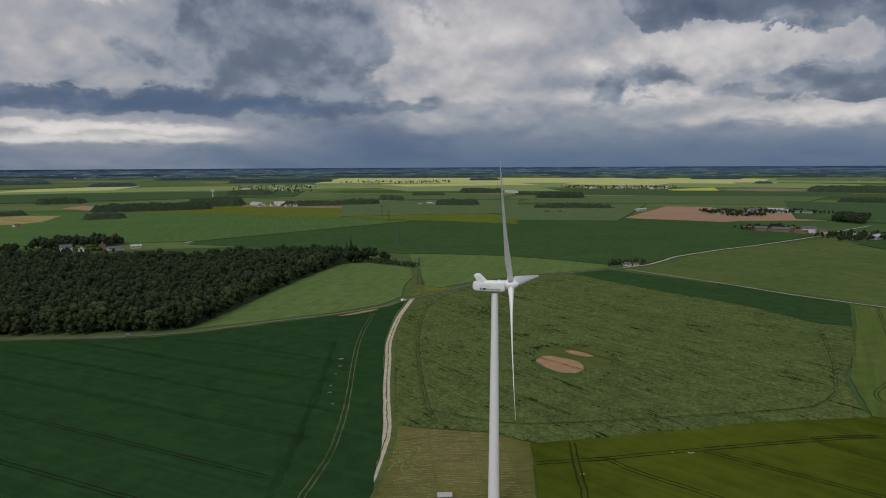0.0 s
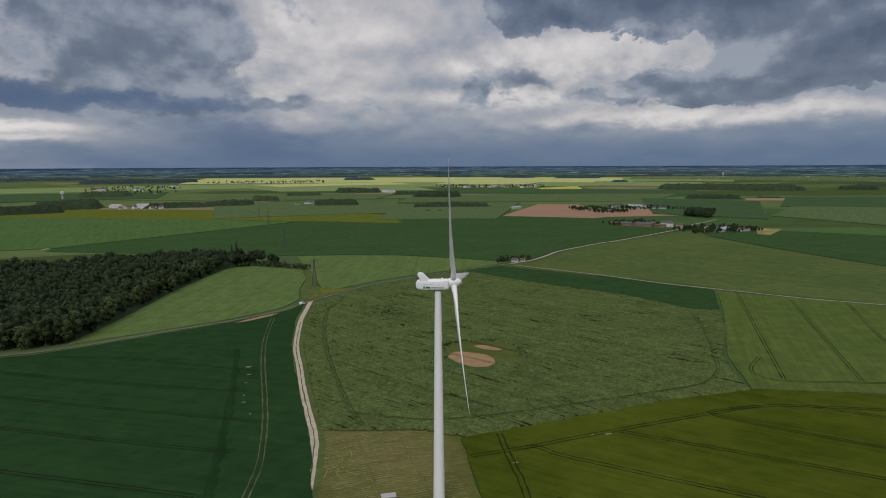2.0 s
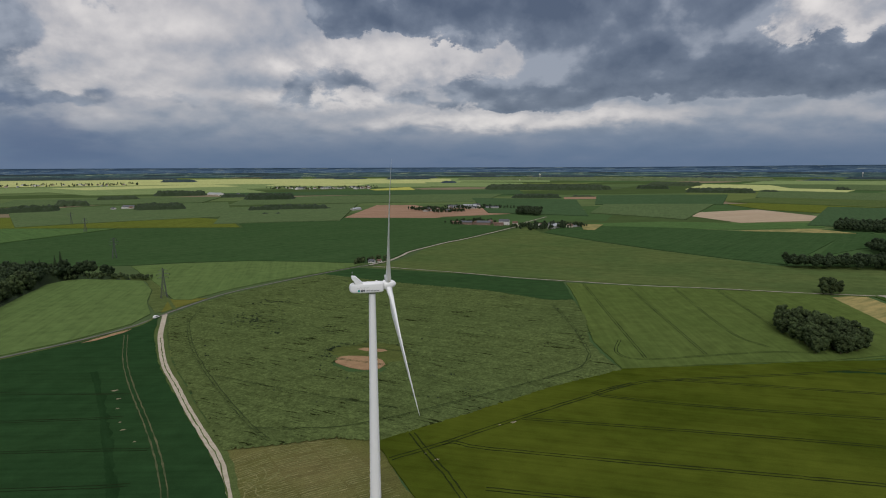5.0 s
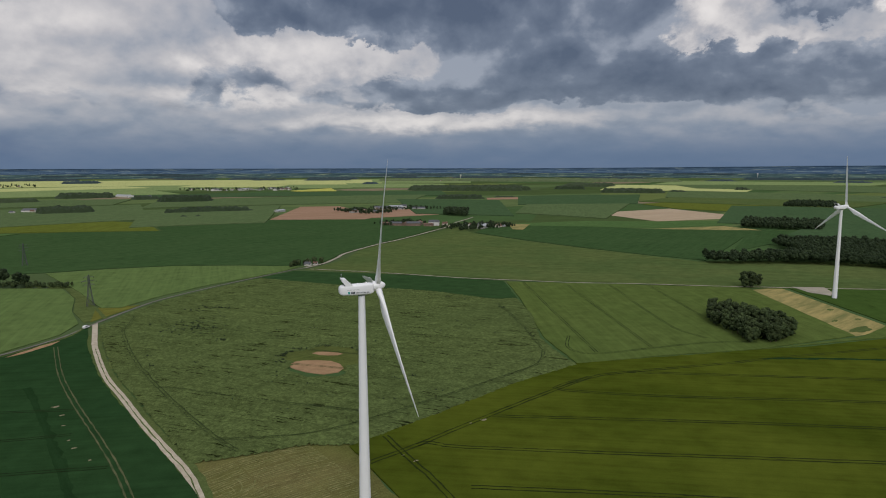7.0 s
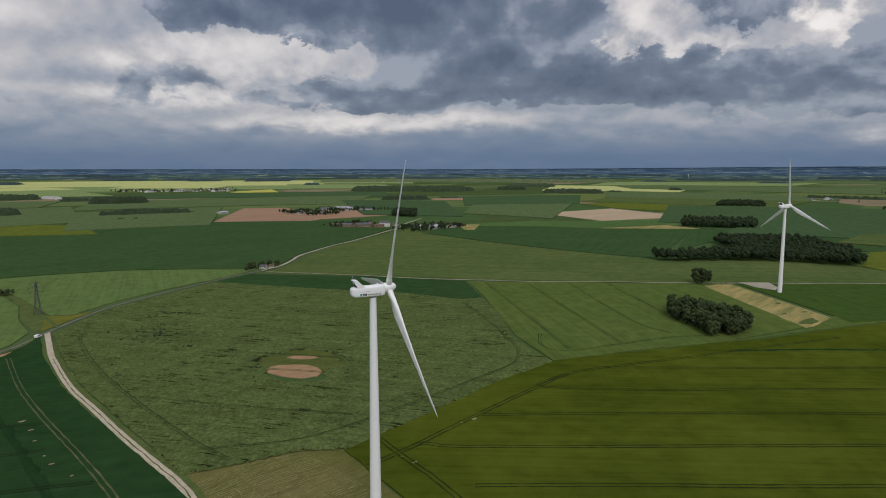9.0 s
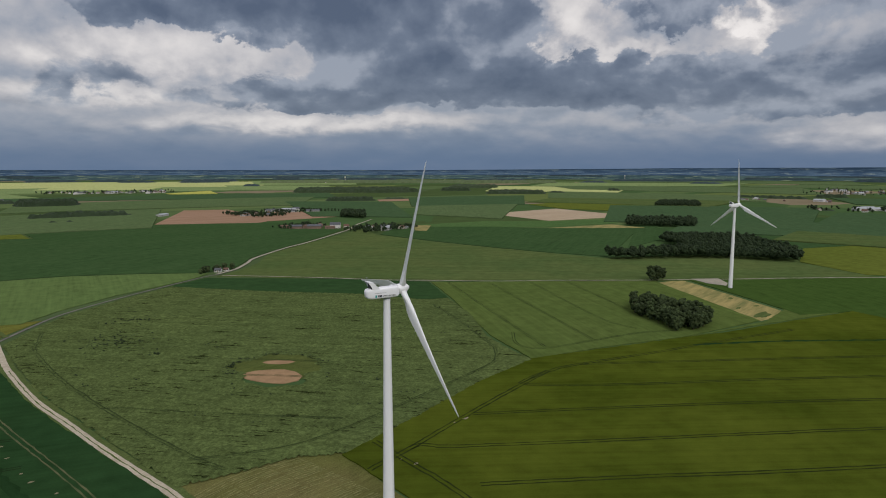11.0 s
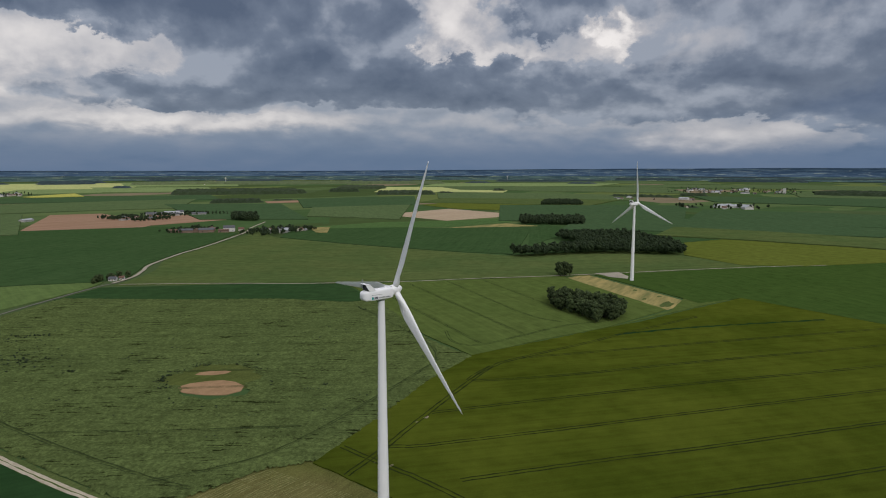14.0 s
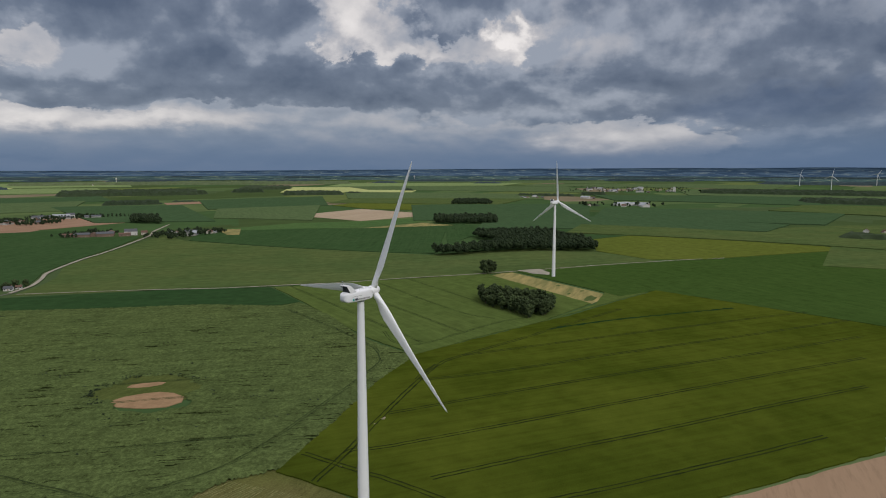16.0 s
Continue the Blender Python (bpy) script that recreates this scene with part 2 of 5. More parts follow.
def land():
    """Open farmland: a quilt of fields of many greens, in the sheet's own map coordinates (kilometres)."""
    m, t, b = material("farmland", 1.0, 0, 0.0)
    uv = node(t, "ShaderNodeTexCoord").outputs["UV"]
    sk = node(t, "ShaderNodeMapping", [("Vector", uv), ("Rotation", (0, 0, 0.5)), ("Scale", (1.5, 3.4, 1))]).outputs[0]
    v = node(t, "ShaderNodeTexVoronoi", [("Vector", sk), ("Scale", 1.0), ("Randomness", 0.85)])
    v.distance = "CHEBYCHEV"
    pick = node(t, "ShaderNodeSeparateXYZ", [(0, v.outputs["Color"])]).outputs[0]
    cr = node(t, "ShaderNodeValToRGB", [(0, pick)])
    cr.color_ramp.interpolation = "CONSTANT"
    e = cr.color_ramp.elements
    e[0].position, e[0].color = 0.0, (0.052, 0.078, 0.028, 1)
    e[1].position, e[1].color = 0.93, (0.17, 0.14, 0.09, 1)
    for p, c in ((0.22, (0.050, 0.088, 0.032, 1)), (0.42, (0.074, 0.110, 0.042, 1)), (0.6, (0.090, 0.124, 0.048, 1)), (0.74, (0.10, 0.128, 0.042, 1)), (0.85, (0.060, 0.088, 0.036, 1))):
        e.new(p).color = c
    grain = noise_of(t, uv, 9.0, 6, 0.65)
    k = calc(t, "ADD", calc(t, "MULTIPLY", grain, 0.9), 0.68)
    c = node(t, "ShaderNodeVectorMath", [(0, cr.outputs[0]), (3, k)], operation="SCALE").outputs[0]
    t.links.new(c, b.inputs["Base Color"])
    return m


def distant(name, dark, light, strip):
    """Far country with rain haze painted into its colours: slate blue woods and dull fields in long strips."""
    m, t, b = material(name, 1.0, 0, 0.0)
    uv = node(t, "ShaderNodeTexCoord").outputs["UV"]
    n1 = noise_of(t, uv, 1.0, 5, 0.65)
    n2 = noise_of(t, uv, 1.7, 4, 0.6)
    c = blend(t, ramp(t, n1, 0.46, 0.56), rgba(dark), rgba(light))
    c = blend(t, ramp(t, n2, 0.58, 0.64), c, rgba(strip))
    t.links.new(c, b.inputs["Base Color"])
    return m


M = {}
M["distant"] = distant("haze_painted_horizon", (0.040, 0.072, 0.120), (0.080, 0.128, 0.185), (0.20, 0.25, 0.26))
M["middle_distance"] = distant("haze_painted_country", (0.036, 0.066, 0.074), (0.080, 0.126, 0.115), (0.22, 0.26, 0.17))
M["land"] = land()
M["wheat_dark"] = crop("dark_wheat", (0.019, 0.048, 0.017), (0.024, 0.055, 0.019), 150, grain=0.35)
M["wheat_deep"] = crop("deep_wheat", (0.039, 0.076, 0.027), (0.048, 0.086, 0.032), 20, grain=0.3)
M["wheat_light"] = crop("light_wheat", (0.094, 0.142, 0.046), (0.105, 0.152, 0.05), 70, grain=0.4)
M["wheat_strip"] = crop("strip_wheat", (0.027, 0.060, 0.021), (0.034, 0.068, 0.024), 130, grain=0.3)
M["rape"] = crop("rape_pods", (0.086, 0.114, 0.038), (0.072, 0.100, 0.034), 122, grain=0.8, row=0.25, bump=0.7, thin=0.78)
M["barley"] = crop("barley", (0.046, 0.063, 0.007), (0.076, 0.094, 0.012), -47, patch=0.9, grain=0.35)
M["mid_green"] = crop("spring_crop", (0.070, 0.104, 0.034), (0.104, 0.124, 0.042), 130, row=0.12, grain=0.35)
M["pea_green"] = crop("pea_crop", (0.078, 0.112, 0.029), (0.090, 0.120, 0.033), 54, grain=0.5)
M["bright_green"] = crop("bright_crop", (0.066, 0.120, 0.040), (0.080, 0.134, 0.044), 100, grain=0.3)
M["yellow_green"] = crop("yellowing_crop", (0.098, 0.120, 0.022), (0.112, 0.132, 0.026), 60, grain=0.3)
# sunlight on far strips is painted into the pale, yellow and lime colours
M["pale_crop"] = crop("sunlit_pale_crop", (0.36, 0.39, 0.16), (0.46, 0.46, 0.19), 80, grain=0.3)
M["yellow_crop"] = crop("sunlit_yellow_crop", (0.40, 0.38, 0.09), (0.36, 0.36, 0.10), 80, grain=0.3)
# haze over distant fields is painted into far_green and sage
M["far_green"] = crop("hazed_green_crop", (0.050, 0.090, 0.040), (0.062, 0.102, 0.046), 30, grain=0.3)
M["lime"] = crop("sunlit_lime_crop", (0.165, 0.225, 0.090), (0.21, 0.26, 0.11), 30, grain=0.3)
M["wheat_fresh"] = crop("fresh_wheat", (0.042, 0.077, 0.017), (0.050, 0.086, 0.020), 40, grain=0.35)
M["sage"] = crop("hazed_sage_crop", (0.084, 0.124, 0.052), (0.098, 0.134, 0.060), 40, grain=0.3)
M["mown"] = crop("mown_grass", (0.086, 0.099, 0.025), (0.150, 0.130, 0.053), 0, row=0.8, patch=0.9, grain=1.0)
M["verge"] = crop("verge_grass", (0.075, 0.105, 0.035), (0.10, 0.12, 0.04), 0, grain=0.9)
M["dry_grass"] = crop("dry_grass", (0.125, 0.125, 0.028), (0.105, 0.12, 0.028), 0, grain=0.6)
M["pond_grass"] = crop("pond_weeds", (0.075, 0.100, 0.028), (0.09, 0.095, 0.03), 0, grain=0.9)
M["straw"] = soil("straw", (0.36, 0.285, 0.115), (0.14, 0.15, 0.055), 0.11, 39, 0.16)
# track soil with the shade down in the ruts painted in
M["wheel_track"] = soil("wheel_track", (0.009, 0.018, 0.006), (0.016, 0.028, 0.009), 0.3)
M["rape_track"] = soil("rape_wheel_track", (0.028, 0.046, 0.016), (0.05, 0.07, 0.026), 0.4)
M["wheel_track_bare"] = soil("bare_wheel_track", (0.12, 0.12, 0.06), (0.05, 0.07, 0.03), 0.1)
M["spot"] = soil("bare_spot_soil", (0.34, 0.28, 0.20), (0.14, 0.14, 0.07), 1.2)
M["hay"] = soil("cut_hay", (0.12, 0.13, 0.045), (0.24, 0.22, 0.10), 0.5)
# track soil, darkened here too for the shade in the ruts
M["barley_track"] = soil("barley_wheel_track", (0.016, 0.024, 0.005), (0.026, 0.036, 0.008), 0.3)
M["lodged"] = crop("lodged_wheat", (0.014, 0.037, 0.013), (0.018, 0.042, 0.015), 90, grain=0.6)
M["chalk"] = soil("chalk", (0.36, 0.315, 0.24), (0.48, 0.42, 0.335), 0.25)
M["asphalt"] = soil("asphalt", (0.13, 0.125, 0.11), (0.175, 0.165, 0.145), 0.1)
M["pale_road"] = soil("pale_road", (0.29, 0.265, 0.21), (0.37, 0.335, 0.27), 0.1)
M["red_soil"] = soil("reddish_soil", (0.26, 0.16, 0.10), (0.32, 0.205, 0.14), 0.05, 30, 0.1)
M["pond_soil"] = soil("pond_soil", (0.34, 0.22, 0.125), (0.26, 0.165, 0.092), 0.16)
M["brown_soil"] = soil("brown_ploughed_soil", (0.33, 0.225, 0.145), (0.27, 0.18, 0.115), 0.04, -47, 0.12)
M["tan_soil"] = soil("tan_soil", (0.42, 0.33, 0.23), (0.36, 0.275, 0.185), 0.03, 60, 0.12)
M["leaf"] = leafage("broad_leaves", (0.030, 0.048, 0.019), (0.058, 0.080, 0.029))
M["leaf_far"] = leafage("far_leaves", (0.018, 0.032, 0.014), (0.034, 0.052, 0.021), False)
# far leaves with haze painted in as a bluish tone
M["leaf_haze"] = leafage("haze_tinted_leaves", (0.024, 0.043, 0.048), (0.034, 0.054, 0.058), False)
# brighter copy of the far leaves, sunlight painted in as paler green
M["leaf_pale"] = leafage("sunlight_painted_leaves", (0.080, 0.110, 0.050), (0.105, 0.135, 0.060), False)
M["leaf_rust"] = leafage("copper_leaves", (0.055, 0.045, 0.022), (0.075, 0.065, 0.03))
M["bark"] = plain("bark", (0.10, 0.075, 0.05), 0.95, 0, 0.5, 1.0)
M["white_paint"] = plain("white_tower_paint", (0.84, 0.84, 0.86), 0.38, 0, 0.05, 0.15, 0.5)
M["blade_white"] = plain("white_blade", (0.86, 0.86, 0.87), 0.32, 0, 0.03, 0.2, 0.5)
M["dark_grille"] = plain("dark_grille", (0.06, 0.065, 0.07), 0.6)
M["grey_metal"] = plain("grey_metal", (0.30, 0.31, 0.32), 0.45, 0.6)
M["galvanised"] = plain("galvanised_steel", (0.10, 0.105, 0.11), 0.6, 0.4)
M["teal"] = plain("teal_paint", (0.02, 0.30, 0.28), 0.5, 0, 0.02)
M["navy"] = plain("dark_lettering", (0.03, 0.035, 0.05), 0.5, 0, 0.02)
M["concrete"] = plain("concrete", (0.42, 0.41, 0.39), 0.9, 0, 0.25)
M["render"] = plain("lime_render", (0.55, 0.50, 0.42), 0.9, 0, 0.25, 0.5)
M["white_render"] = plain("white_render", (0.62, 0.60, 0.57), 0.85, 0, 0.12, 0.5)
M["brick_wall"] = plain("brick_wall", (0.22, 0.15, 0.115), 0.9, 0, 0.3, 0.8)
M["red_tile"] = plain("brown_tile_roof", (0.15, 0.085, 0.06), 0.85, 0, 0.4, 0.6)
M["slate"] = plain("slate_roof", (0.085, 0.09, 0.10), 0.6, 0, 0.3, 0.6)
M["sheet_roof"] = plain("pale_sheet_roof", (0.36, 0.375, 0.40), 0.5, 0.1, 0.15, 0.2)
M["glass"] = plain("window_glass", (0.03, 0.035, 0.04), 0.1, 0, 0.0, 1, 0.6)
M["car_white"] = plain("white_car_paint", (0.75, 0.75, 0.75), 0.25, 0, 0.03)
M["car_grey"] = plain("grey_car_paint", (0.25, 0.26, 0.28), 0.3, 0.3, 0.03)
M["rubber"] = plain("rubber", (0.02, 0.02, 0.02), 0.8)
M["green_box"] = plain("slate_grey_cladding", (0.075, 0.09, 0.105), 0.6, 0, 0.1)
M["window_wood"] = plain("painted_wood", (0.30, 0.24, 0.18), 0.6)


# ---- building helpers ----
from mathutils import geometry

HUB_OF_LAND = Vector((-70.0, 45.0))  # far ground is bent up round this point to look flat from the camera
FLAT, REACH = 2300.0, 2450.0


def spread(x, y):
    """Map distance to distance on the ground: far country is drawn in and raised to fit the camera's view."""
    v = Vector((x, y)) - HUB_OF_LAND
    far = max(v.length, 1e-6)
    if far <= FLAT:
        return x, y, 0.0, 1.0
    r = FLAT + REACH * (1 - math.exp(-(far - FLAT) / REACH))
    k = r / far
    p = HUB_OF_LAND + v * k
    return p.x, p.y, EYE * (1 - k), k


def ground_at(x, y, z=0.0):
    px, py, pz, k = spread(x, y)
    return Vector((px, py, pz + z * k))


def polar(azimuth, far):
    """A place on the map by azimuth (degrees clockwise from +y) and distance, from points that follow the camera's
    path.
    """
    a, k = radians(azimuth), min(1.0, max(0.0, (azimuth - 8) / 62))
    return -133 * k + far * math.sin(a), 106 * k + far * math.cos(a)


def obj(name, mesh, mat, parent=None, label="", smooth=False):
    ob = new(name, mesh)
    if mat is not None:
        mesh.materials.append(mat)
    if smooth:
        mesh.shade_smooth()
    if parent is not None:
        ob.parent = parent
    if label:
        ob["label"] = label
    return ob


def part(name, bm, mat, parent=None, label="", smooth=False):
    mesh = bpy.data.meshes.new(name)
    bm.to_mesh(mesh)
    bm.free()
    return obj(name, mesh, mat, parent, label, smooth)


def soup(name, verts, tris):
    """A mesh from arrays of vertices and triangles."""
    verts, tris = np.asarray(verts, np.float32), np.asarray(tris, np.int32)
    mesh = bpy.data.meshes.new(name)
    mesh.vertices.add(len(verts))
    mesh.vertices.foreach_set("co", verts.ravel())
    mesh.loops.add(tris.size)
    mesh.loops.foreach_set("vertex_index", tris.ravel())
    mesh.polygons.add(len(tris))
    mesh.polygons.foreach_set("loop_start", np.arange(0, tris.size, 3, dtype=np.int32))
    mesh.update(calc_edges=True)
    return mesh


def box(bm, x0, x1, y0, y1, z0, z1, taper=0.0):
    vs = [bm.verts.new((x, y, z)) for z, k in ((z0, 0), (z1, taper)) for x, y in ((x0 + k, y0 + k), (x1 - k, y0 + k), (x1 - k, y1 - k), (x0 + k, y1 - k))]
    for f in ((3, 2, 1, 0), (4, 5, 6, 7), (0, 1, 5, 4), (1, 2, 6, 5), (2, 3, 7, 6), (3, 0, 4, 7)):
        bm.faces.new([vs[i] for i in f])
    return vs


def bar(bm, a, b, w):
    """A square bar from a to b."""
    a, b = Vector(a), Vector(b)
    q = (b - a).to_track_quat("Z", "Y")
    vs = []
    for p in (a, b):
        for dx, dy in ((-1, -1), (1, -1), (1, 1), (-1, 1)):
            vs.append(bm.verts.new(p + q @ Vector((dx * w / 2, dy * w / 2, 0))))
    for f in ((3, 2, 1, 0), (4, 5, 6, 7), (0, 1, 5, 4), (1, 2, 6, 5), (2, 3, 7, 6), (3, 0, 4, 7)):
        bm.faces.new([vs[i] for i in f])


def lathe(bm, rings, n=24, axis="z", cap=True):
    """Rings of (height, radius) round an axis."""
    loops = []
    for h, r in rings:
        loop = []
        for i in range(n):
            a = 2 * math.pi * i / n
            c, s = r * math.cos(a), r * math.sin(a)
            loop.append(bm.verts.new((c, s, h) if axis == "z" else (h, c, s)))
        loops.append(loop)
    for p, q in zip(loops, loops[1:]):
        for i in range(n):
            bm.faces.new((p[i], p[(i + 1) % n], q[(i + 1) % n], q[i]))
    if cap:
        bm.faces.new(loops[0][::-1])
        bm.faces.new(loops[-1])


def inside(pts, xs, ys):
    """Which of the places lie in the polygon."""
    hit = np.zeros(xs.shape, bool)
    n = len(pts)
    for i in range(n):
        (x0, y0), (x1, y1) = pts[i], pts[(i + 1) % n]
        if y0 == y1:
            continue
        cross = ((ys < y0) != (ys < y1)) & (xs < (x1 - x0) * (ys - y0) / (y1 - y0) + x0)
        hit ^= cross
    return hit


def smooth_line(pts, step=6.0, wobble=0.0, seed=1):
    """A line through the points, rounded (Catmull-Rom) and cut into short steps."""
    rnd = random.Random(seed)
    p = [Vector(q) for q in pts]
    p = [p[0] * 2 - p[1]] + p + [p[-1] * 2 - p[-2]]
    out = []
    for i in range(1, len(p) - 2):
        a, b, c, d = p[i - 1:i + 3]
        n = max(2, int((c - b).length / step))
        for k in range(n):
            t = k / n
            q = 0.5 * (2 * b + (c - a) * t + (2 * a - 5 * b + 4 * c - d) * t * t + (3 * b - a - 3 * c + d) * t ** 3)
            out.append(q + Vector((rnd.uniform(-wobble, wobble), rnd.uniform(-wobble, wobble))))
    out.append(p[-2])
    return out


def ribbon_bm(bm, line, width, z, ragged=0.0, seed=1, across=2):
    """A strip of ground along a line, a little domed."""
    rnd = random.Random(seed)
    last = None
    for i, q in enumerate(line):
        d = (line[min(i + 1, len(line) - 1)] - line[max(i - 1, 0)]).normalized()
        side = Vector((-d.y, d.x))
        wl, wr = (width / 2 + rnd.uniform(-ragged, ragged) for _ in "ab")
        row = []
        for k in range(across + 1):
            u = k / across
            p = q + side * (wl * (1 - u) - wr * u)
            row.append(bm.verts.new(ground_at(p.x, p.y, z)))
        if last:
            for k in range(across):
                bm.faces.new((last[k], last[k + 1], row[k + 1], row[k]))
        last = row


FIELDS = []


def field(name, pts, top, mat, label, category="field", rough=0.5, kind="structure"):
    """A standing crop or a patch of ground: a slab with steep ragged sides, over the ground sheet."""
    rnd = random.Random(len(FIELDS) + 5)
    if Vector(pts[0]).length > 800:
        top += 0.02 * len(FIELDS)  # far crops stand unevenly, so that none lie in one plane
    ring = []
    for i, a in enumerate(pts):
        a, b = Vector(a), Vector(pts[(i + 1) % len(pts)])
        far = ((a + b) / 2).length
        step = 5.0 if far < 500 else 12.0 if far < 1200 else 80.0
        n = max(1, int((b - a).length / step))
        for k in range(n):
            w = rough if k else 0.0
            ring.append(a.lerp(b, k / n) + Vector((rnd.uniform(-w, w), rnd.uniform(-w, w))))
    bm = bmesh.new()
    flat, _, tris, *_ = geometry.delaunay_2d_cdt(ring, [], [list(range(len(ring)))], 1, 1e-5)
    vs = [bm.verts.new((p.x, p.y, 0)) for p in flat]
    for tri in tris:
        f = bm.faces.new([vs[i] for i in tri])
        f.normal_update()
        if f.normal.z < 0:
            f.normal_flip()
    far = max((p - HUB_OF_LAND).length for p in ring)
    if far > FLAT:
        cut = 130.0 if far < 5000 else 260.0
        xs, ys = [p.x for p in ring], [p.y for p in ring]
        for lo, hi, co, no in ((min(xs), max(xs), (1, 0, 0), (1, 0, 0)), (min(ys), max(ys), (0, 1, 0), (0, 1, 0))):
            for k in range(int(lo // cut) + 1, int(hi // cut) + 1):
                bmesh.ops.bisect_plane(bm, geom=bm.verts[:] + bm.edges[:] + bm.faces[:], plane_co=Vector(co) * k * cut, plane_no=no)
    for v in bm.verts:
        v.co = ground_at(v.co.x, v.co.y, top)
    edge = [e for e in bm.edges if e.is_boundary]
    got = bmesh.ops.extrude_edge_only(bm, edges=edge)
    for g in got["geom"]:
        if isinstance(g, bmesh.types.BMVert):
            g.co.z -= top + 0.05
    ob = part(name, bm, mat)
    FIELDS.append(ob)
    return tagged(ob, label, category, kind=kind)


def lane(name, pts, width, z, mat, label, category, wobble=0.15, ragged=0.25, across=3):
    bm = bmesh.new()
    ribbon_bm(bm, smooth_line(pts, 5.0, wobble), width, z, ragged, across=across)
    return tagged(part(name, bm, mat), label, category, kind="structure")


def tramline(parent, pts, z, gauge=2.0, width=0.55, mat=None, wobble=0.12):
    """A pair of wheel tracks as flat strips; the ruts' shade is painted into the dark ones."""
    line = smooth_line(pts, 4.0, wobble, int(abs(pts[0][0]) * 7 + abs(pts[0][1])) % 997)
    bm = bmesh.new()
    for s in (-1, 1):
        off = []
        for i, q in enumerate(line):
            d = (line[min(i + 1, len(line) - 1)] - line[max(i - 1, 0)]).normalized()
            off.append(q + Vector((-d.y, d.x)) * s * gauge / 2)
        ribbon_bm(bm, off, width, z, width * 0.3, across=2)
    return part("tramline", bm, mat or M["wheel_track"], parent, "dark pair of wheel tracks")


# ---- the land ----
def sheet(name, fars, mat, label, category, lift=0.0, hills=0.0, strips=False):
    """A ring of land round the middle; its map coordinates are kilometres, or bearing and nearness, which fits the
    strips to the camera's view.
    """
    n = 288
    verts, maps, tris = [], [], []
    for far in fars:
        for i in range(n):
            a = 2 * math.pi * i / n
            x, y = HUB_OF_LAND.x + far * math.sin(a), HUB_OF_LAND.y + far * math.cos(a)
            p = ground_at(x, y, lift)
            rise = min(1.0, max(0.0, (math.degrees(a) - 48) / 40)) * min(1.0, max(0.0, (215 - math.degrees(a)) / 60))
            p.z += hills * rise * min(1.0, max(0.0, (far - 13000) / 9000)) * (1 + 0.25 * noise.noise((a * 9, far / 9000, 0.5)))
            verts.append(p)
            bearing = (a + math.pi) % (2 * math.pi) - math.pi
            maps.append((bearing * 24, 80000 / far) if strips else (x / 1000, y / 1000))
    for j in range(len(fars) - 1):
        for i in range(n):
            a, b, c, d = j * n + i, j * n + (i + 1) % n, (j + 1) * n + (i + 1) % n, (j + 1) * n + i
            tris += [(a, b, c), (a, c, d)]
    mesh = soup(name, verts, tris)
    uv = mesh.uv_layers.new(name="map")
    idx = np.empty(len(mesh.loops), np.int32)
    mesh.loops.foreach_get("vertex_index", idx)
    uv.data.foreach_set("uv", np.asarray(maps, np.float32)[idx].ravel())
    return tagged(obj(name, mesh, mat), label, category, kind="structure")


rings = [1, 120, 260, 420, 640, 900, 1200, 1500, 1800, 2100, 2300]
while rings[-1] < 45000:
    rings.append(rings[-1] + 50 * math.exp((rings[-1] - FLAT) / REACH * 0.45) if rings[-1] < 12000 else rings[-1] * 1.25)
sheet("ground", rings, M["land"], "wide plain of green farm fields reaching the horizon", "ground")
sheet("backdrop", [r for r in rings if 6800 < r < 11500], M["middle_distance"], "far woods and fields with haze painted in", "backdrop", 3.0, strips=True)
sheet("backdrop", [r for r in rings if r > 11000], M["distant"], "horizon country painted slate blue for haze", "backdrop", 6.0, 26.0, True)

# the fields round the turbine
wheat = field("wheat_field", [(-8, 195), (-6, 225), (-4, 242), (-3, 265), (-3, 327), (-3, 367), (-2, 410), (4, 472), (15, 534), (-5, 512), (-38, 489), (-89, 466),
                              (-136, 445), (-175, 437), (-260, 437), (-600, 450), (-620, -150), (-30, -150), (-20, 120)], 0.55, M["wheat_dark"], "dark green young wheat field with wheel tracks")
lobe = field("crop_field", [(-140, 456), (-130, 490), (-121, 519), (-99, 608), (-75, 686), (-55, 743), (-40, 757), (-23, 757), (27, 714), (27, 656), (16, 600), (12, 551),
                            (-4, 524), (-38, 499), (-90, 476)], 0.6, M["wheat_light"], "light green cereal field below a wood")
field("crop_field", [(28, 825), (84, 814), (153, 790), (213, 744), (262, 697), (240, 682), (195, 664), (143, 648), (84, 617), (50, 591), (37, 600), (36, 692)], 0.6,
      M["wheat_light"], "light green cereal field beside a road")
field("grass_corner", [(20, 552), (33, 604), (64, 592)], 0.25, M["dry_grass"], "yellow dry grass corner by the road junction", "grass")
field("wheat_field", [(-292, 975), (27, 832), (84, 822), (153, 796), (215, 750), (256, 706), (291, 700), (363, 770), (451, 824), (575, 893), (690, 968), (640, 1050), (740, 1130), (705, 1195),
                      (518, 1334), (404, 1415), (290, 1402), (262, 1230), (118, 1316), (60, 1328), (-292, 1006)], 0.6, M["wheat_deep"], "deep green wheat field")
field("wheat_strip", [(186, 650), (243, 672), (325, 567), (376, 480), (327, 414), (308, 424), (288, 484), (242, 560), (215, 610)], 0.6, M["wheat_strip"], "dark green wheat strip beside a farm track")
pea = field("pea_field", [(376, 476), (440, 408), (500, 340), (528, 306), (513, 292), (412, 180), (330, 206), (272, 236), (218, 259), (232, 284), (248, 312), (329, 412)], 0.6, M["pea_green"], "medium green crop field with dark wheel tracks")
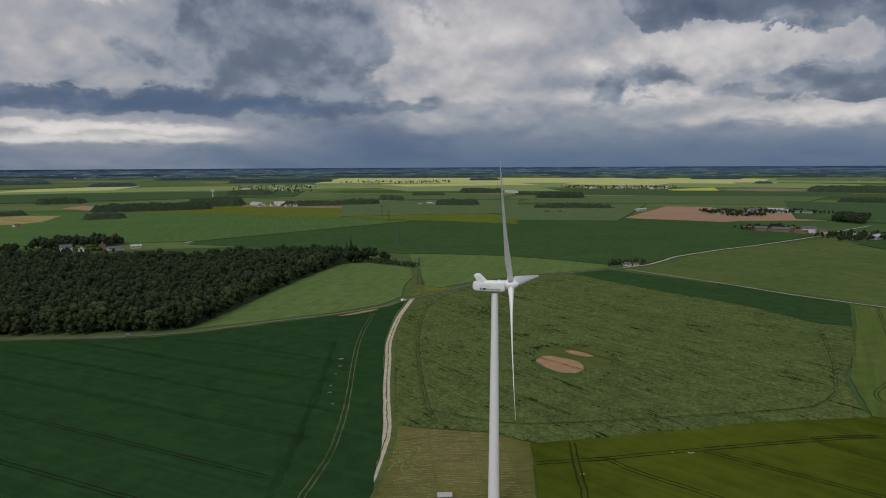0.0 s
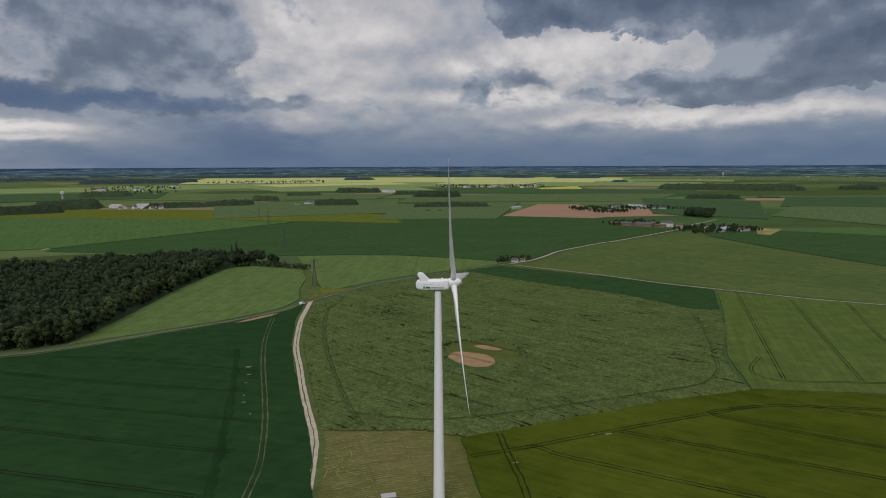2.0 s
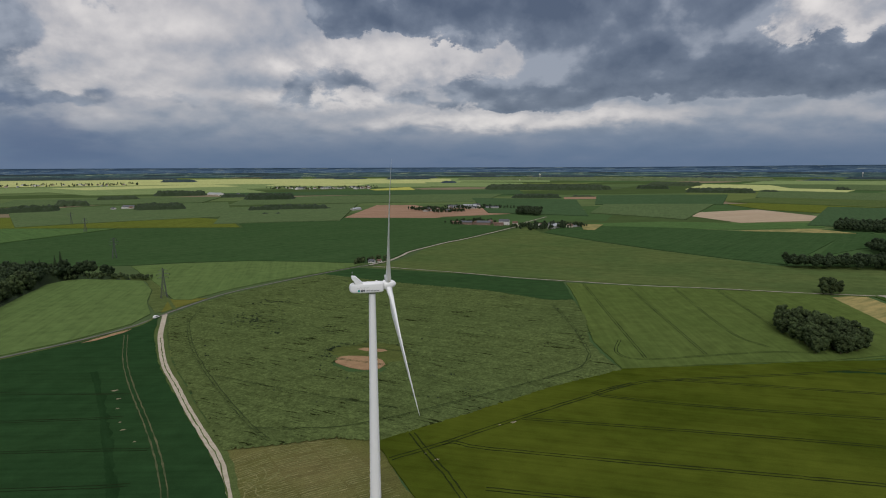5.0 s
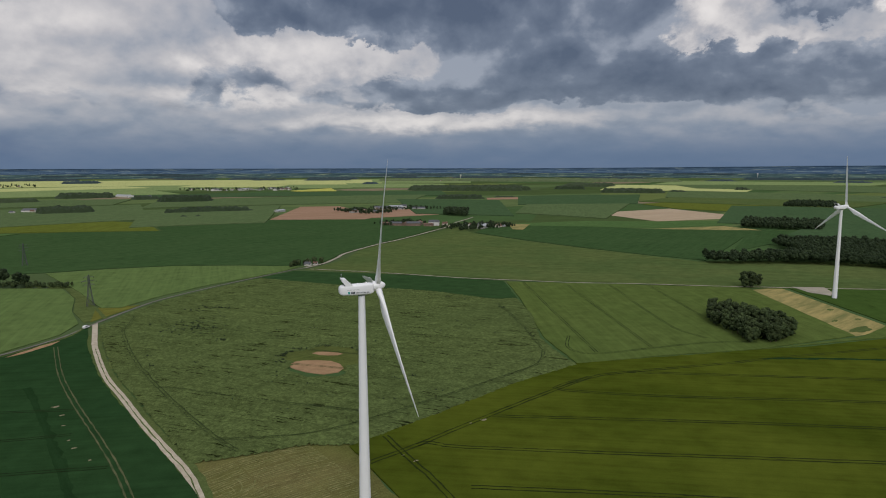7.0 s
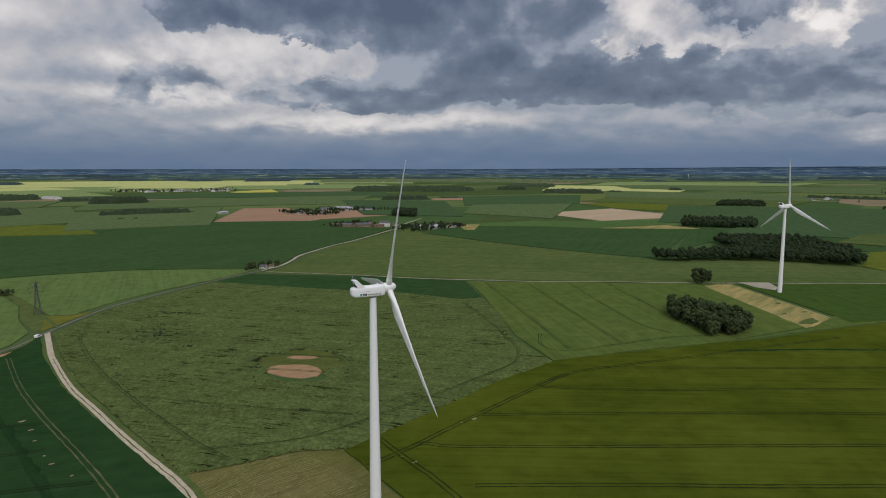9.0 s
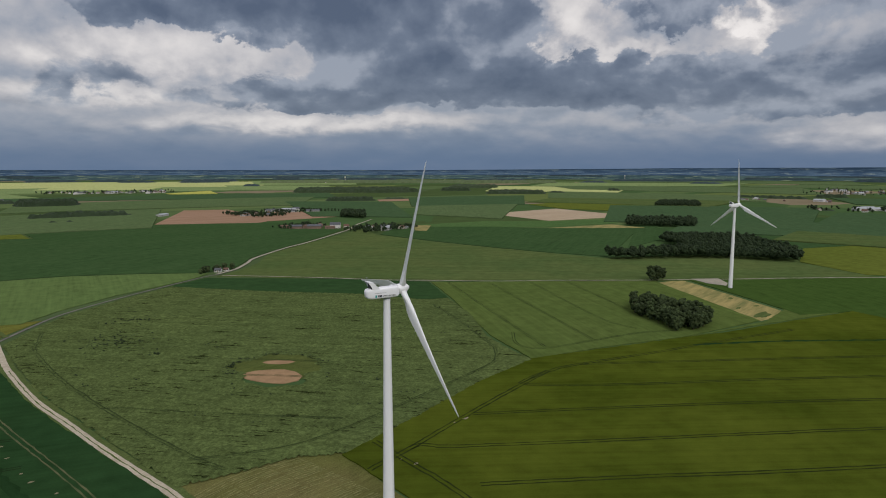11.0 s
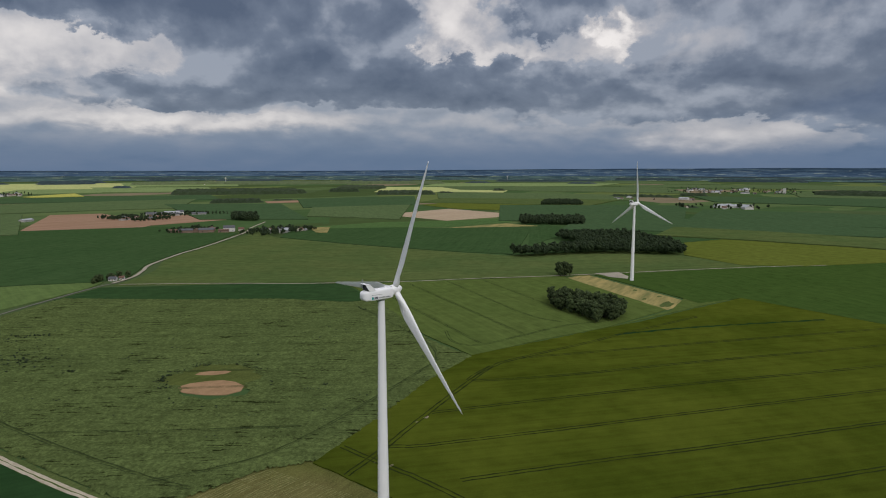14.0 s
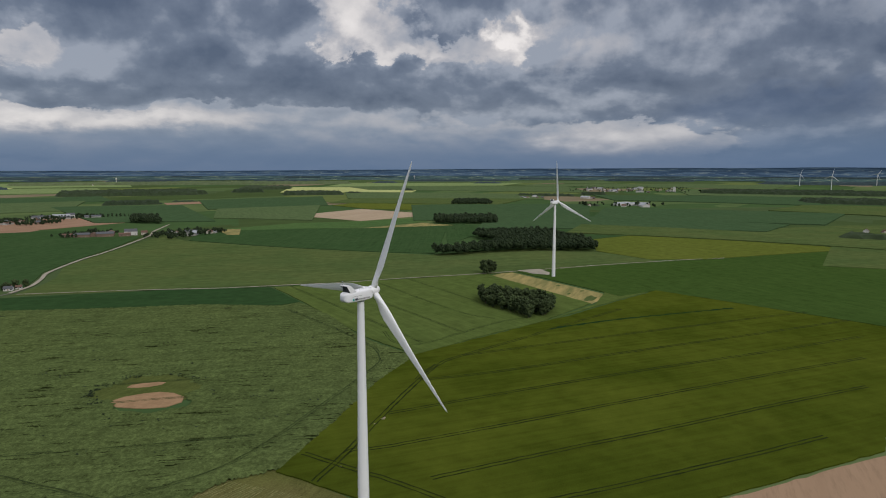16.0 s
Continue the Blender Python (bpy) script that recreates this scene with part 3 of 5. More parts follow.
olive = field("barley_field", [(58, 247), (88, 249.5), (108, 252.5), (157, 258), (218, 259.5), (270, 234), (325, 207), (360, 188), (424, 162), (494, 131), (406, -32), (300, -10), (162, 27), (97, 92),
                               (62, 130), (46, 170), (52, 211)], 0.6, M["barley"], "olive green barley field with long wheel tracks")
field("ploughed_field", [(97, 90), (162, 24), (300, -14), (406, -36), (420, -200), (60, -200), (40, 60)], 0.1, M["brown_soil"], "brown bare ploughed field")
mown = field("mown_grass", [(1, 275), (18, 270), (46, 262), (60, 249), (58, 242), (51, 211), (48, 180), (30, 165), (-4, 165), (-6, 200), (-3, 241)], 0.12, M["mown"], "mown yellowish grass round the turbine foot", "grass")
field("farm_field", [(295, 690), (340, 722), (398, 784), (500, 838), (668, 922), (720, 950), (665, 850), (649, 702), (647, 592), (650, 425), (690, 396), (760, 332), (795, 262), (800, 216), (772, 224), (713, 149), (703, 134), (640, 192), (590, 245), (520, 315), (470, 385), (392, 475), (364, 522), (303, 605), (256, 672)],
      0.5, M["mid_green"], "striped green spring crop field")
field("wheat_field", [(790, 937), (911, 796), (964, 690), (1094, 545), (1110, 600), (1218, 553), (952, 517), (720, 440), (666, 425), (655, 497), (651, 592), (655, 702), (672, 850)], 0.6, M["wheat_deep"], "deep green wheat field before a copse")
field("wheat_field", [(955, 517), (1094, 545), (1165, 470), (1310, 520), (1500, 470), (1700, 250), (1560, 120), (1250, 80), (1098, 148), (928, 250), (980, 345), (960, 420), (890, 450), (760, 440)], 0.45, M["wheat_deep"], "deep green wheat field behind a wood")
field("crop_field", [(859, 930), (1016, 882), (1110, 778), (1250, 690), (1160, 638), (980, 704), (915, 796), (810, 915)], 0.5, M["bright_green"], "bright green crop strip")
field("wheat_field", [(590, 244), (645, 190), (705, 132), (740, 78), (820, -5), (919, -115), (1000, -300), (700, -500), (410, -150), (408, -32), (494, 131), (452, 160), (466, 174), (509, 226), (556, 283)], 0.6, M["wheat_fresh"], "fresh green wheat field behind a turbine")
field("yellowing_field", [(925, 248), (1092, 150), (983, -62), (919, -109), (820, 0), (742, 82), (713, 149), (775, 224)], 0.5, M["yellow_green"], "yellow green ripening crop field")
field("crop_field", [(1103, 128), (1383, -201), (1412, -275), (1300, -420), (1000, -300), (925, -112), (985, -66), (1096, 146)], 0.5, M["mid_green"], "green crop field by a lane")
field("bare_field", [(517, 1345), (776, 1714), (875, 1659), (800, 1400), (710, 1237), (650, 1207)], 0.15, M["red_soil"], "reddish brown bare field")
field("bare_field", [(756, 1377), (902, 1475), (1021, 1380), (955, 1255), (905, 1225), (715, 1240)], 0.15, M["red_soil"], "reddish brown bare field beside a farm")
field("bare_field", [(1020, 1290), (1120, 1300), (1150, 1245), (1049, 1164), (996, 1212)], 0.15, M["red_soil"], "narrow reddish brown bare field")
field("bare_field", [(1213, 1016), (1507, 986), (1376, 698), (1122, 781)], 0.15, M["tan_soil"], "pale sandy bare field")
field("dry_verge", [(964, 692), (1116, 634), (1100, 552), (1060, 585)], 0.2, M["straw"], "dry straw coloured strip", "grass")
field("bare_field", [(-904, 1884), (-901, 2012), (-844, 1949), (-780, 1772)], 0.8, M["red_soil"], "small brown bare field by a wood")
field("dry_strip", [(-1000, 1560), (-869, 1600), (-767, 1595), (-723, 1418), (-735, 1367), (-780, 1340), (-1000, 1300)], 0.8, M["straw"], "tan strip of dry ground", "grass")
field("dry_verge", [(832, 929), (861, 898), (771, 831), (762, 849)], 0.8, M["straw"], "small tan stubble patch beside a farm", "grass")
field("bare_field", [(1466, 1665), (1750, 1520), (1897, 1624), (1545, 1755)], 0.3, M["red_soil"], "thin brown bare field")
field("crop_field", [(1637, 1161), (2002, 1153), (2297, 1048), (1876, 827), (1525, 817), (1519, 975)], 0.6, M["yellow_green"], "olive green crop field")
field("crop_field", [(256, 1232), (118, 1322), (-104, 1444), (-420, 1600), (-700, 1720), (-560, 1952), (-198, 1800), (114, 1633), (228, 1531), (284, 1404)], 0.6, M["yellow_green"], "yellow green crop field")
field("crop_field", [(-292, 1012), (58, 1334), (-106, 1442), (-422, 1598), (-720, 1718), (-1400, 1700), (-1200, 1100), (-700, 960)], 0.6, M["bright_green"], "bright green meadow behind a wood")
field("straw_patch", [(519, 302), (536, 297), (552, 288), (530, 260), (505, 229), (461, 176), (440, 172), (412, 179), (452, 226), (488, 267)], 0.12, M["straw"], "dry straw coloured mown patch", "grass")
field("gravel_pad", [(564, 283), (584, 262), (562, 246), (546, 243), (548, 262)], 0.66, M["pale_road"], "pale gravel pad at a turbine", "gravel")


def sector(name, az0, az1, near, far, mat, label, top=1.2):
    r = random.Random(int(near * 3 + az0))
    lean, tilt, tilt2 = r.uniform(-2.5, 2.5), r.uniform(-0.05, 0.05), r.uniform(-0.05, 0.05)
    pts = [polar(az0 + (az1 - az0) * k / 4, near * (1 + tilt * (k / 2 - 1))) for k in range(5)] + [polar(az1 + lean + (az0 - az1) * k / 4, far * (1 + tilt2 * (1 - k / 2))) for k in range(5)]
    return field(name, pts, top, M[mat], label, rough=0.0)


# far fields, by azimuth and distance; most colours carry painted sunlight or haze
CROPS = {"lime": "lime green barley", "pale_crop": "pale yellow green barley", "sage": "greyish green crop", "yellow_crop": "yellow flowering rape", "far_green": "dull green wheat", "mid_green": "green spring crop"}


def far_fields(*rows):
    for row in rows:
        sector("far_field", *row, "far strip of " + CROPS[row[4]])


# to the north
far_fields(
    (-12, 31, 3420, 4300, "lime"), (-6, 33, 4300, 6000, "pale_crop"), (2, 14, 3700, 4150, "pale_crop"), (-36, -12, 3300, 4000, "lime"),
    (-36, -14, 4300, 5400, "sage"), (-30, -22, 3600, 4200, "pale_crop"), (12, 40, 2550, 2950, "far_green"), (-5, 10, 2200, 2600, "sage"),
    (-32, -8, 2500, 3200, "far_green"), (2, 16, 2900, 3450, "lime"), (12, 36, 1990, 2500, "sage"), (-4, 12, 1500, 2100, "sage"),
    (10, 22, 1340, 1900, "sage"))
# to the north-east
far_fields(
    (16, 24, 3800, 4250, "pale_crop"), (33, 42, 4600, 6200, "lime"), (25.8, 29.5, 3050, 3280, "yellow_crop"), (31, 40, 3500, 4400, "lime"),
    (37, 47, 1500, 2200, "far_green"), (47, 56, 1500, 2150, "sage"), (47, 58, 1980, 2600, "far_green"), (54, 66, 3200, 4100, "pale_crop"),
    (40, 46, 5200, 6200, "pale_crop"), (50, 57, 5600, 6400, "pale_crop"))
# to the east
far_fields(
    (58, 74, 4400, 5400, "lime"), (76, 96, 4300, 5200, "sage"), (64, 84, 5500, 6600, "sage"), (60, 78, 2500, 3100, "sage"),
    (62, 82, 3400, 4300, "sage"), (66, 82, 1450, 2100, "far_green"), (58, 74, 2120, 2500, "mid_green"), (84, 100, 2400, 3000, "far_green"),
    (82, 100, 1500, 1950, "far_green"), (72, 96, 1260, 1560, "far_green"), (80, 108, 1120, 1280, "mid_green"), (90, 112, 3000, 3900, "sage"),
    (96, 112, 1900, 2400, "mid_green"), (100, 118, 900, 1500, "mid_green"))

# lanes and tracks
lane("track_verge", [(-14, 150), (-12, 200), (-7, 223), (-4, 241), (-1, 265), (-1, 295), (-1, 327), (0, 367), (1, 410), (8, 472), (15, 510)], 9.0, 0.2, M["verge"], "rough grass verge beside a farm track", "grass", 0.2, 0.4)
lane("farm_track", [(-14, 150), (-12, 200), (-7, 223), (-4, 241), (-1, 265), (-1, 295), (-1, 327), (0, 367), (1, 410), (8, 472), (15, 510), (22, 545)], 3.5, 0.30, M["chalk"], "pale chalk farm track, worn in two ruts", "track", 0.06, 0.14)
lane("country_road", [(-620, 452), (-400, 446), (-259, 443), (-212, 442), (-175, 441), (-136, 449), (-89, 471), (-38, 494), (-2, 518), (20, 543), (49, 573), (84, 604), (141, 635), (195, 659), (246, 680), (270, 684)], 2.4, 0.34, M["asphalt"], "narrow grey asphalt country road", "road", 0, 0.1)
lane("country_lane", [(262, 683), (296, 700), (330, 730), (363, 762), (451, 818), (500, 842), (575, 885), (690, 955), (735, 990), (775, 1024), (894, 1104)], 4.0, 0.78, M["pale_road"], "pale lane leading to a farm", "road", 0, 0.1)
lane("farm_track", [(262, 672), (300, 615), (330, 565), (355, 520), (389, 474), (426, 425), (464, 387), (524, 318), (597, 242), (640, 200), (715, 118), (760, 60)], 2.2, 0.72, M["pale_road"], "pale farm track between fields", "track", 0.1, 0.4)
lane("road_verge", [(-400, 441), (-259, 438), (-175, 436), (-136, 444), (-89, 466), (-38, 489), (-2, 513), (14, 536)], 2.0, 0.62, M["verge"], "rough grass road verge", "grass", 0.2, 0.5)
lane("lane", [(919, -118), (960, -160), (1060, -190), (1412, -285)], 5.0, 0.75, M["pale_road"], "pale far lane", "road")
lane("gravel_path", [(31, 556), (33, 600), (32, 660), (31, 716)], 3.0, 0.5, M["verge"], "grassy path to a pylon", "track")

# wheel tracks
for pts in ([(-225, 438), (-161, 404), (-105, 371), (-54, 344), (-28, 332)], [(-300, 446), (-147, 360), (-97, 330), (-51, 305), (-23, 289)],
            [(-300, 410), (-132, 315), (-88, 290), (-48, 268), (-33, 261)], [(-290, 366), (-117, 269), (-80, 248), (-45, 228)], [(-180, 438), (-109, 417), (-57, 386), (-22, 363)], [(-240, 300), (-120, 234), (-50, 196)], [(-240, 258), (-120, 196), (-50, 160)], [(-210, 205), (-100, 150)]):
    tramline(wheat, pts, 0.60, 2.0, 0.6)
tramline(wheat, [(-34, 190), (-30, 215), (-24, 243), (-21, 277), (-20, 321), (-20, 369), (-18, 426), (-11, 491)], 0.61, 2.2, 0.6, M["wheel_track_bare"])
bm = bmesh.new()
ribbon_bm(bm, smooth_line([(-43, 200), (-41, 227), (-39, 255), (-37, 299), (-35, 360), (-35, 413)], 4.0, 0.5, 3), 3.4, 0.58, 0.9, 3)
part("dark_strip", bm, M["lodged"], wheat, "darker strip of lodged wheat")
for pts in ([(204, 239), (182, 240), (177, 235), (208, 198), (270, 138), (349, 58), (420, -12)], [(125, 233), (175, 186), (231, 131), (300, 59), (368, -9)], [(80, 230), (85, 229), (88, 224), (92, 218), (127, 183), (188, 124), (252, 61), (310, 2)],
            [(74, 190), (116, 149), (147, 117), (203, 62), (250, 14)], [(227, 231), (262, 196), (313, 145), (399, 57), (440, 14)], [(56, 166), (94, 124), (136, 80), (169, 47)],
            [(56, 229), (80, 230), (122, 234), (176, 238), (206, 238), (227, 231), (285, 204), (319, 190), (397, 154)], [(75, 246), (71, 226), (67, 203), (60, 175)]):
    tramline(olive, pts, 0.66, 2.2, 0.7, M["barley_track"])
# dark line of a drain, in the lodged wheat's colour
bm = bmesh.new()
ribbon_bm(bm, smooth_line([(310, 195), (323, 185), (358, 153), (400, 107), (435, 68)], 4.0, 0.4, 9), 2.6, 0.64, 0.8, 4)
part("dark_strip", bm, M["lodged"], olive, "thick dark strip along a drain in the barley")
for pts in ([(387, 464), (300, 343), (245, 266)], [(408, 425), (330, 318), (282, 252)], [(440, 400), (343, 278), (328, 240)], [(465, 372), (381, 269)], [(262, 302), (240, 284), (240, 266), (278, 250), (318, 234), (345, 214)]):
    tramline(pea, pts, 0.66, 1.7, 0.42)


def blot(x, y, rx, ry, n, wob, seed):
    """A ragged round outline."""
    r = random.Random(seed)
    out = []
    for i in range(n):
        a = 6.2832 * i / n
        k = 1 + wob * noise.noise((math.cos(a) * 1.7 + seed, math.sin(a) * 1.7, 0.3)) * 1.6 + r.uniform(-wob, wob) * 0.25
        out.append((x + rx * k * math.cos(a), y + ry * k * math.sin(a)))
    return out


RAPE_TRACKS = [[(51, 552), (40, 525), (33, 511), (26, 470), (21, 429), (18, 373), (18, 318), (19, 288), (21, 272)],
               [(18, 289), (27, 282), (42, 273), (59, 267), (90, 266), (135, 268), (170, 270), (199, 273), (219, 286), (230, 299), (255, 335), (286, 386), (299, 410)]]
for _k, _from, _to in ((0, 0, 122), (1, -24, 132), (2, -66, 150), (3, -92, 160), (4, -118, 172), (5, -110, 150), (6, -96, 120)):
    _x, _y = 18 + 23.5 * _k, 373 + 15.4 * _k  # passes 28 m apart along the drilling
    RAPE_TRACKS.append([(_x + 0.547 * d + 0.8 * math.sin(d * 0.07 + _k), _y - 0.837 * d) for d in range(_from, _to, 9)])


def make_rape():
    """The rape field: a ragged canopy of pods with thin places and wheel tracks sunk into it."""
    edge = [(22, 536), (49, 566), (84, 598), (141, 628), (195, 652), (215, 610), (240, 562), (290, 482), (308, 422), (327, 413), (290, 360), (246, 312), (230, 285), (217, 257), (163, 257), (108, 250), (60, 246), (44, 259), (18, 266), (2, 272),
            (3, 327), (4, 367), (5, 410), (12, 472)]
    step = 1.25
    xs, ys = np.meshgrid(np.arange(0, 332, step), np.arange(244, 654, step))
    rng = np.random.RandomState(4)
    jx, jy = xs + rng.uniform(-.4, .4, xs.shape), ys + rng.uniform(-.4, .4, xs.shape)
    keep = inside(edge, jx, jy)
    hole = blot(111, 363, 23, 24, 60, 0.26, 3)
    keep &= ~inside(hole, jx, jy) & ~inside(blot(98, 348, 14, 18, 40, 0.1, 8), jx, jy)
    z = np.zeros(xs.shape)
    ca, sa = math.cos(radians(122)), math.sin(radians(122))
    it = np.argwhere(keep)
    for i, j in it:
        x, y = float(jx[i, j]), float(jy[i, j])
        u, v = x * ca + y * sa, -x * sa + y * ca
        gap = noise.noise((u * 0.035, v * 0.32, 3.1)) + 0.5 * noise.noise((u * 0.12, v * 0.5, 9.0))
        thin = noise.noise((x * 0.018, y * 0.018, 7.7))
        drill = max(0.0, math.cos(v * 1.45 + 0.7 * noise.noise((u * 0.02, v * 0.02, 1.0))) - 0.55) * (0.55 + 0.9 * noise.noise((u * 0.05, v * 0.2, 2.0)))
        z[i, j] = 1.2 - 1.15 * max(0.0, drill) + 0.32 * noise.noise((x * 0.4, y * 0.4, 0.0)) + 0.34 * noise.noise((u * 0.10, v * 0.48, 5.0)) - 1.1 * max(0.0, gap - 0.36 + 0.25 * thin)
    rim = inside(blot(111, 363, 27, 28, 60, 0.30, 3), jx, jy)
    z = np.where(rim, z * 0.6, z)
    away = np.full(xs.shape, 99.0)
    for line in RAPE_TRACKS:
        for (x0, y0), (x1, y1) in zip(line, line[1:]):
            u = np.clip(((jx - x0) * (x1 - x0) + (jy - y0) * (y1 - y0)) / ((x1 - x0) ** 2 + (y1 - y0) ** 2), 0, 1)
            away = np.minimum(away, np.hypot(jx - x0 - u * (x1 - x0), jy - y0 - u * (y1 - y0)))
    z = z * (1 - 0.8 * np.exp(-(away / 1.6) ** 4))
    inner = keep.copy()
    for k in range(2):
        inner[1:-1, 1:-1] &= inner[:-2, 1:-1] & inner[2:, 1:-1] & inner[1:-1, :-2] & inner[1:-1, 2:]
        z = np.where(keep & ~inner, z * (0.45 if k == 0 else 0.8), z)
    z = np.maximum(z + rng.uniform(-.12, .12, z.shape), 0.1)
    index = -np.ones(xs.shape, np.int64)
    index[keep] = np.arange(keep.sum())
    verts = np.stack([jx[keep], jy[keep], z[keep]], 1)
    a, b, c, d = index[:-1, :-1], index[:-1, 1:], index[1:, 1:], index[1:, :-1]
    ok = (a >= 0) & (b >= 0) & (c >= 0) & (d >= 0)
    tris = np.concatenate([np.stack([a[ok], b[ok], c[ok]], 1), np.stack([a[ok], c[ok], d[ok]], 1)])
    ob = tagged(obj("rape_field", soup("rape_field", verts, tris), M["rape"]), "grey green rape field with thin places and a bare hollow", "field", kind="structure")
    field("pond_margin", blot(111, 363, 28, 29, 40, 0.30, 3), 0.25, M["pond_grass"], "weedy grass margin of a dried pond", "grass", 0.15)
    field("dry_pond", [(87.5, 364), (87, 354), (89.5, 345), (95, 336), (103, 334), (109, 338), (111.5, 347), (110, 355), (105, 361), (98, 366), (92, 367)], 0.34, M["pond_soil"], "bare reddish soil of a dried pond", "soil", 1.1)
    field("dry_pond", [(109, 376), (110.5, 371), (114, 366), (119, 362.5), (123, 363), (122, 368), (118, 373), (113, 377)], 0.34, M["pond_soil"], "small bare patch of reddish soil", "soil", 1.0)
    return ob


rape = make_rape()
for k, pts in enumerate(RAPE_TRACKS):
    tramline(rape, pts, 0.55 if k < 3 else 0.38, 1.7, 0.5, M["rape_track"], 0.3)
for k in range(66):
    y = 170 + 1.42 * k
    bow = 0.12 * (k - 20)
    for x0, x1 in ((1, 17), (17, 34), (34, 47)):  # swaths break off and shift where the mower turned
        if (k * 7 + int(x0) * 3) % 9 == 0:
            continue
        bm = bmesh.new()
        pts = [(x, y + 2 - bow * ((x - 20) / 26) ** 2 + 0.25 * math.sin(x * 0.4 + k)) for x in (x0, x0 + (x1 - x0) * 0.35, x0 + (x1 - x0) * 0.7, x1 - 0.8)]
        ribbon_bm(bm, smooth_line(pts, 2.0, 0.22, k + int(x0)), 0.34, 0.17, 0.26, k)
        part("hay_swath", bm, M["hay"], mown, "pale swath of cut grass")
for k in range(11):
    a = radians(200 + 33 * k)
    bm = bmesh.new()
    ribbon_bm(bm, smooth_line([(7 + 2 * math.cos(a), 238 + 2 * math.sin(a)), (7 + 7 * math.cos(a + .2), 238 + 7 * math.sin(a + .2)), (7 + 12 * math.cos(a + .5), 238 + 12 * math.sin(a + .5))], 2.0, 0.3, k), 0.5, 0.19, 0.3, k)
    part("hay_swath", bm, M["hay"], mown, "pale swath of cut grass")
for k, (x, y, r) in enumerate(((-28, 373, 2.0), (-27.5, 359, 1.5), (-29, 345, 0.9), (-30, 316, 1.2), (-30, 326, 0.8), (119, 232, 1.9), (71, 219, 1.3), (70, 226, 0.8), (112, 233, 0.7), (-27, 300, 0.8))):
    field("bare_spot", blot(x, y, r * 0.75, r * 0.45, 14, 0.5, k + 20), 0.66, M["spot"], "small pale bare spot in a crop", "soil", 0.05)
field("bare_verge", [(-30, 486), (-12, 498), (-6, 506), (-18, 500), (-38, 484)], 0.66, M["pond_soil"], "bare earth by the roadside", "soil", 0.3)

bm = bmesh.new()
ribbon_bm(bm, smooth_line([(-14, 150), (-12, 200), (-7, 223), (-4, 241), (-1, 265), (-1, 295), (-1, 327), (0, 367), (1, 410), (8, 472)], 4.0, 0.12, 5), 0.5, 0.34, 0.2, 6)
tagged(part("grass_strip", bm, M["verge"]), "thin grass strip between the ruts of a track", "grass", kind="structure")

lane("country_lane", [(-900, 1480), (-737, 1330), (-669, 1252), (-622, 1184), (-513, 1097), (-399, 1057), (-304, 1044), (-301, 991)], 4.5, 0.9, M["pale_road"], "pale lane behind a wood", "road", 0, 0.1)
for k, (x, y, rx, ry) in enumerate(((436, 183, 13, 5), (487, 222, 3.5, 2), (468, 196, 3, 1.6), (449, 205, 4, 1.5))):
    field("grass_patch", blot(x, y, rx, ry, 20, 0.4, 60 + k), 0.17, M["verge"], "green grass patch in straw", "grass", 0.2)
field("crop_field", [(332, 204), (424, 165), (494, 134), (512, 178), (536, 206), (522, 216), (466, 175), (412, 176)], 0.5, M["pea_green"], "medium green crop beside a straw patch")
field("grass_verge", [(16, 552), (21, 556), (34, 604), (37, 660), (37, 716), (29, 722), (28, 656), (17, 600)], 0.3, M["verge"], "rough grass round a pylon", "grass")
field("scrub_ground", [(-60, 752), (-23, 760), (31, 714), (40, 724), (0, 760), (-50, 800)], 0.3, M["verge"], "rough grass under scrub", "grass")


# ---- wind turbines ----
BLADE_STATIONS = ((1.2, 1.9, 1.0, 0), (2.5, 1.9, 1.0, 0), (4.5, 2.3, 0.75, 14), (7.0, 3.1, 0.42, 14), (9.5, 3.45, 0.30, 12), (13, 3.15, 0.25, 9.5), (18, 2.65, 0.22, 7), (24, 2.1, 0.20, 5), (31, 1.55, 0.18, 3),
                  (36, 1.1, 0.17, 1.5), (40, 0.75, 0.16, 0.6), (42, 0.42, 0.16, 0), (42.6, 0.15, 0.16, 0))


def blade_mesh():
    """A blade along +z: round root, broad shoulder, thin twisted tip; its chord lies along y, thickness along x."""
    bm = bmesh.new()
    loops, n = [], 16
    for r, chord, thick, twist in BLADE_STATIONS:
        loop = []
        for i in range(n):
            a = 2 * math.pi * i / n
            c, s = math.cos(a), math.sin(a)
            y = chord * (c * 0.5 - (0.18 * (1 - thick)))
            x = chord * thick * 0.5 * s * (1.0 if thick > 0.9 else (0.55 + 0.45 * c) * 1.25)
            tw = -radians(twist + 7)
            bend = 0.0009 * r * r * 0.7
            loop.append(bm.verts.new((x * math.cos(tw) - y * math.sin(tw) + bend, x * math.sin(tw) + y * math.cos(tw), r)))
        loops.append(loop)
    for p, q in zip(loops, loops[1:]):
        for i in range(n):
            bm.faces.new((p[i], p[(i + 1) % n], q[(i + 1) % n], q[i]))
    bm.faces.new(loops[0][::-1])
    bm.faces.new(loops[-1])
    mesh = bpy.data.meshes.new("blade")
    bm.to_mesh(mesh)
    bm.free()
    mesh.materials.append(M["blade_white"])
    mesh.shade_smooth()
    return mesh


BLADE = blade_mesh()


def draw_in(bm):
    """Shortens what lies behind the tower's axis."""
    for v in bm.verts:
        if v.co.x < -1:
            v.co.x = -1 + 0.82 * (v.co.x + 1)
    return bm


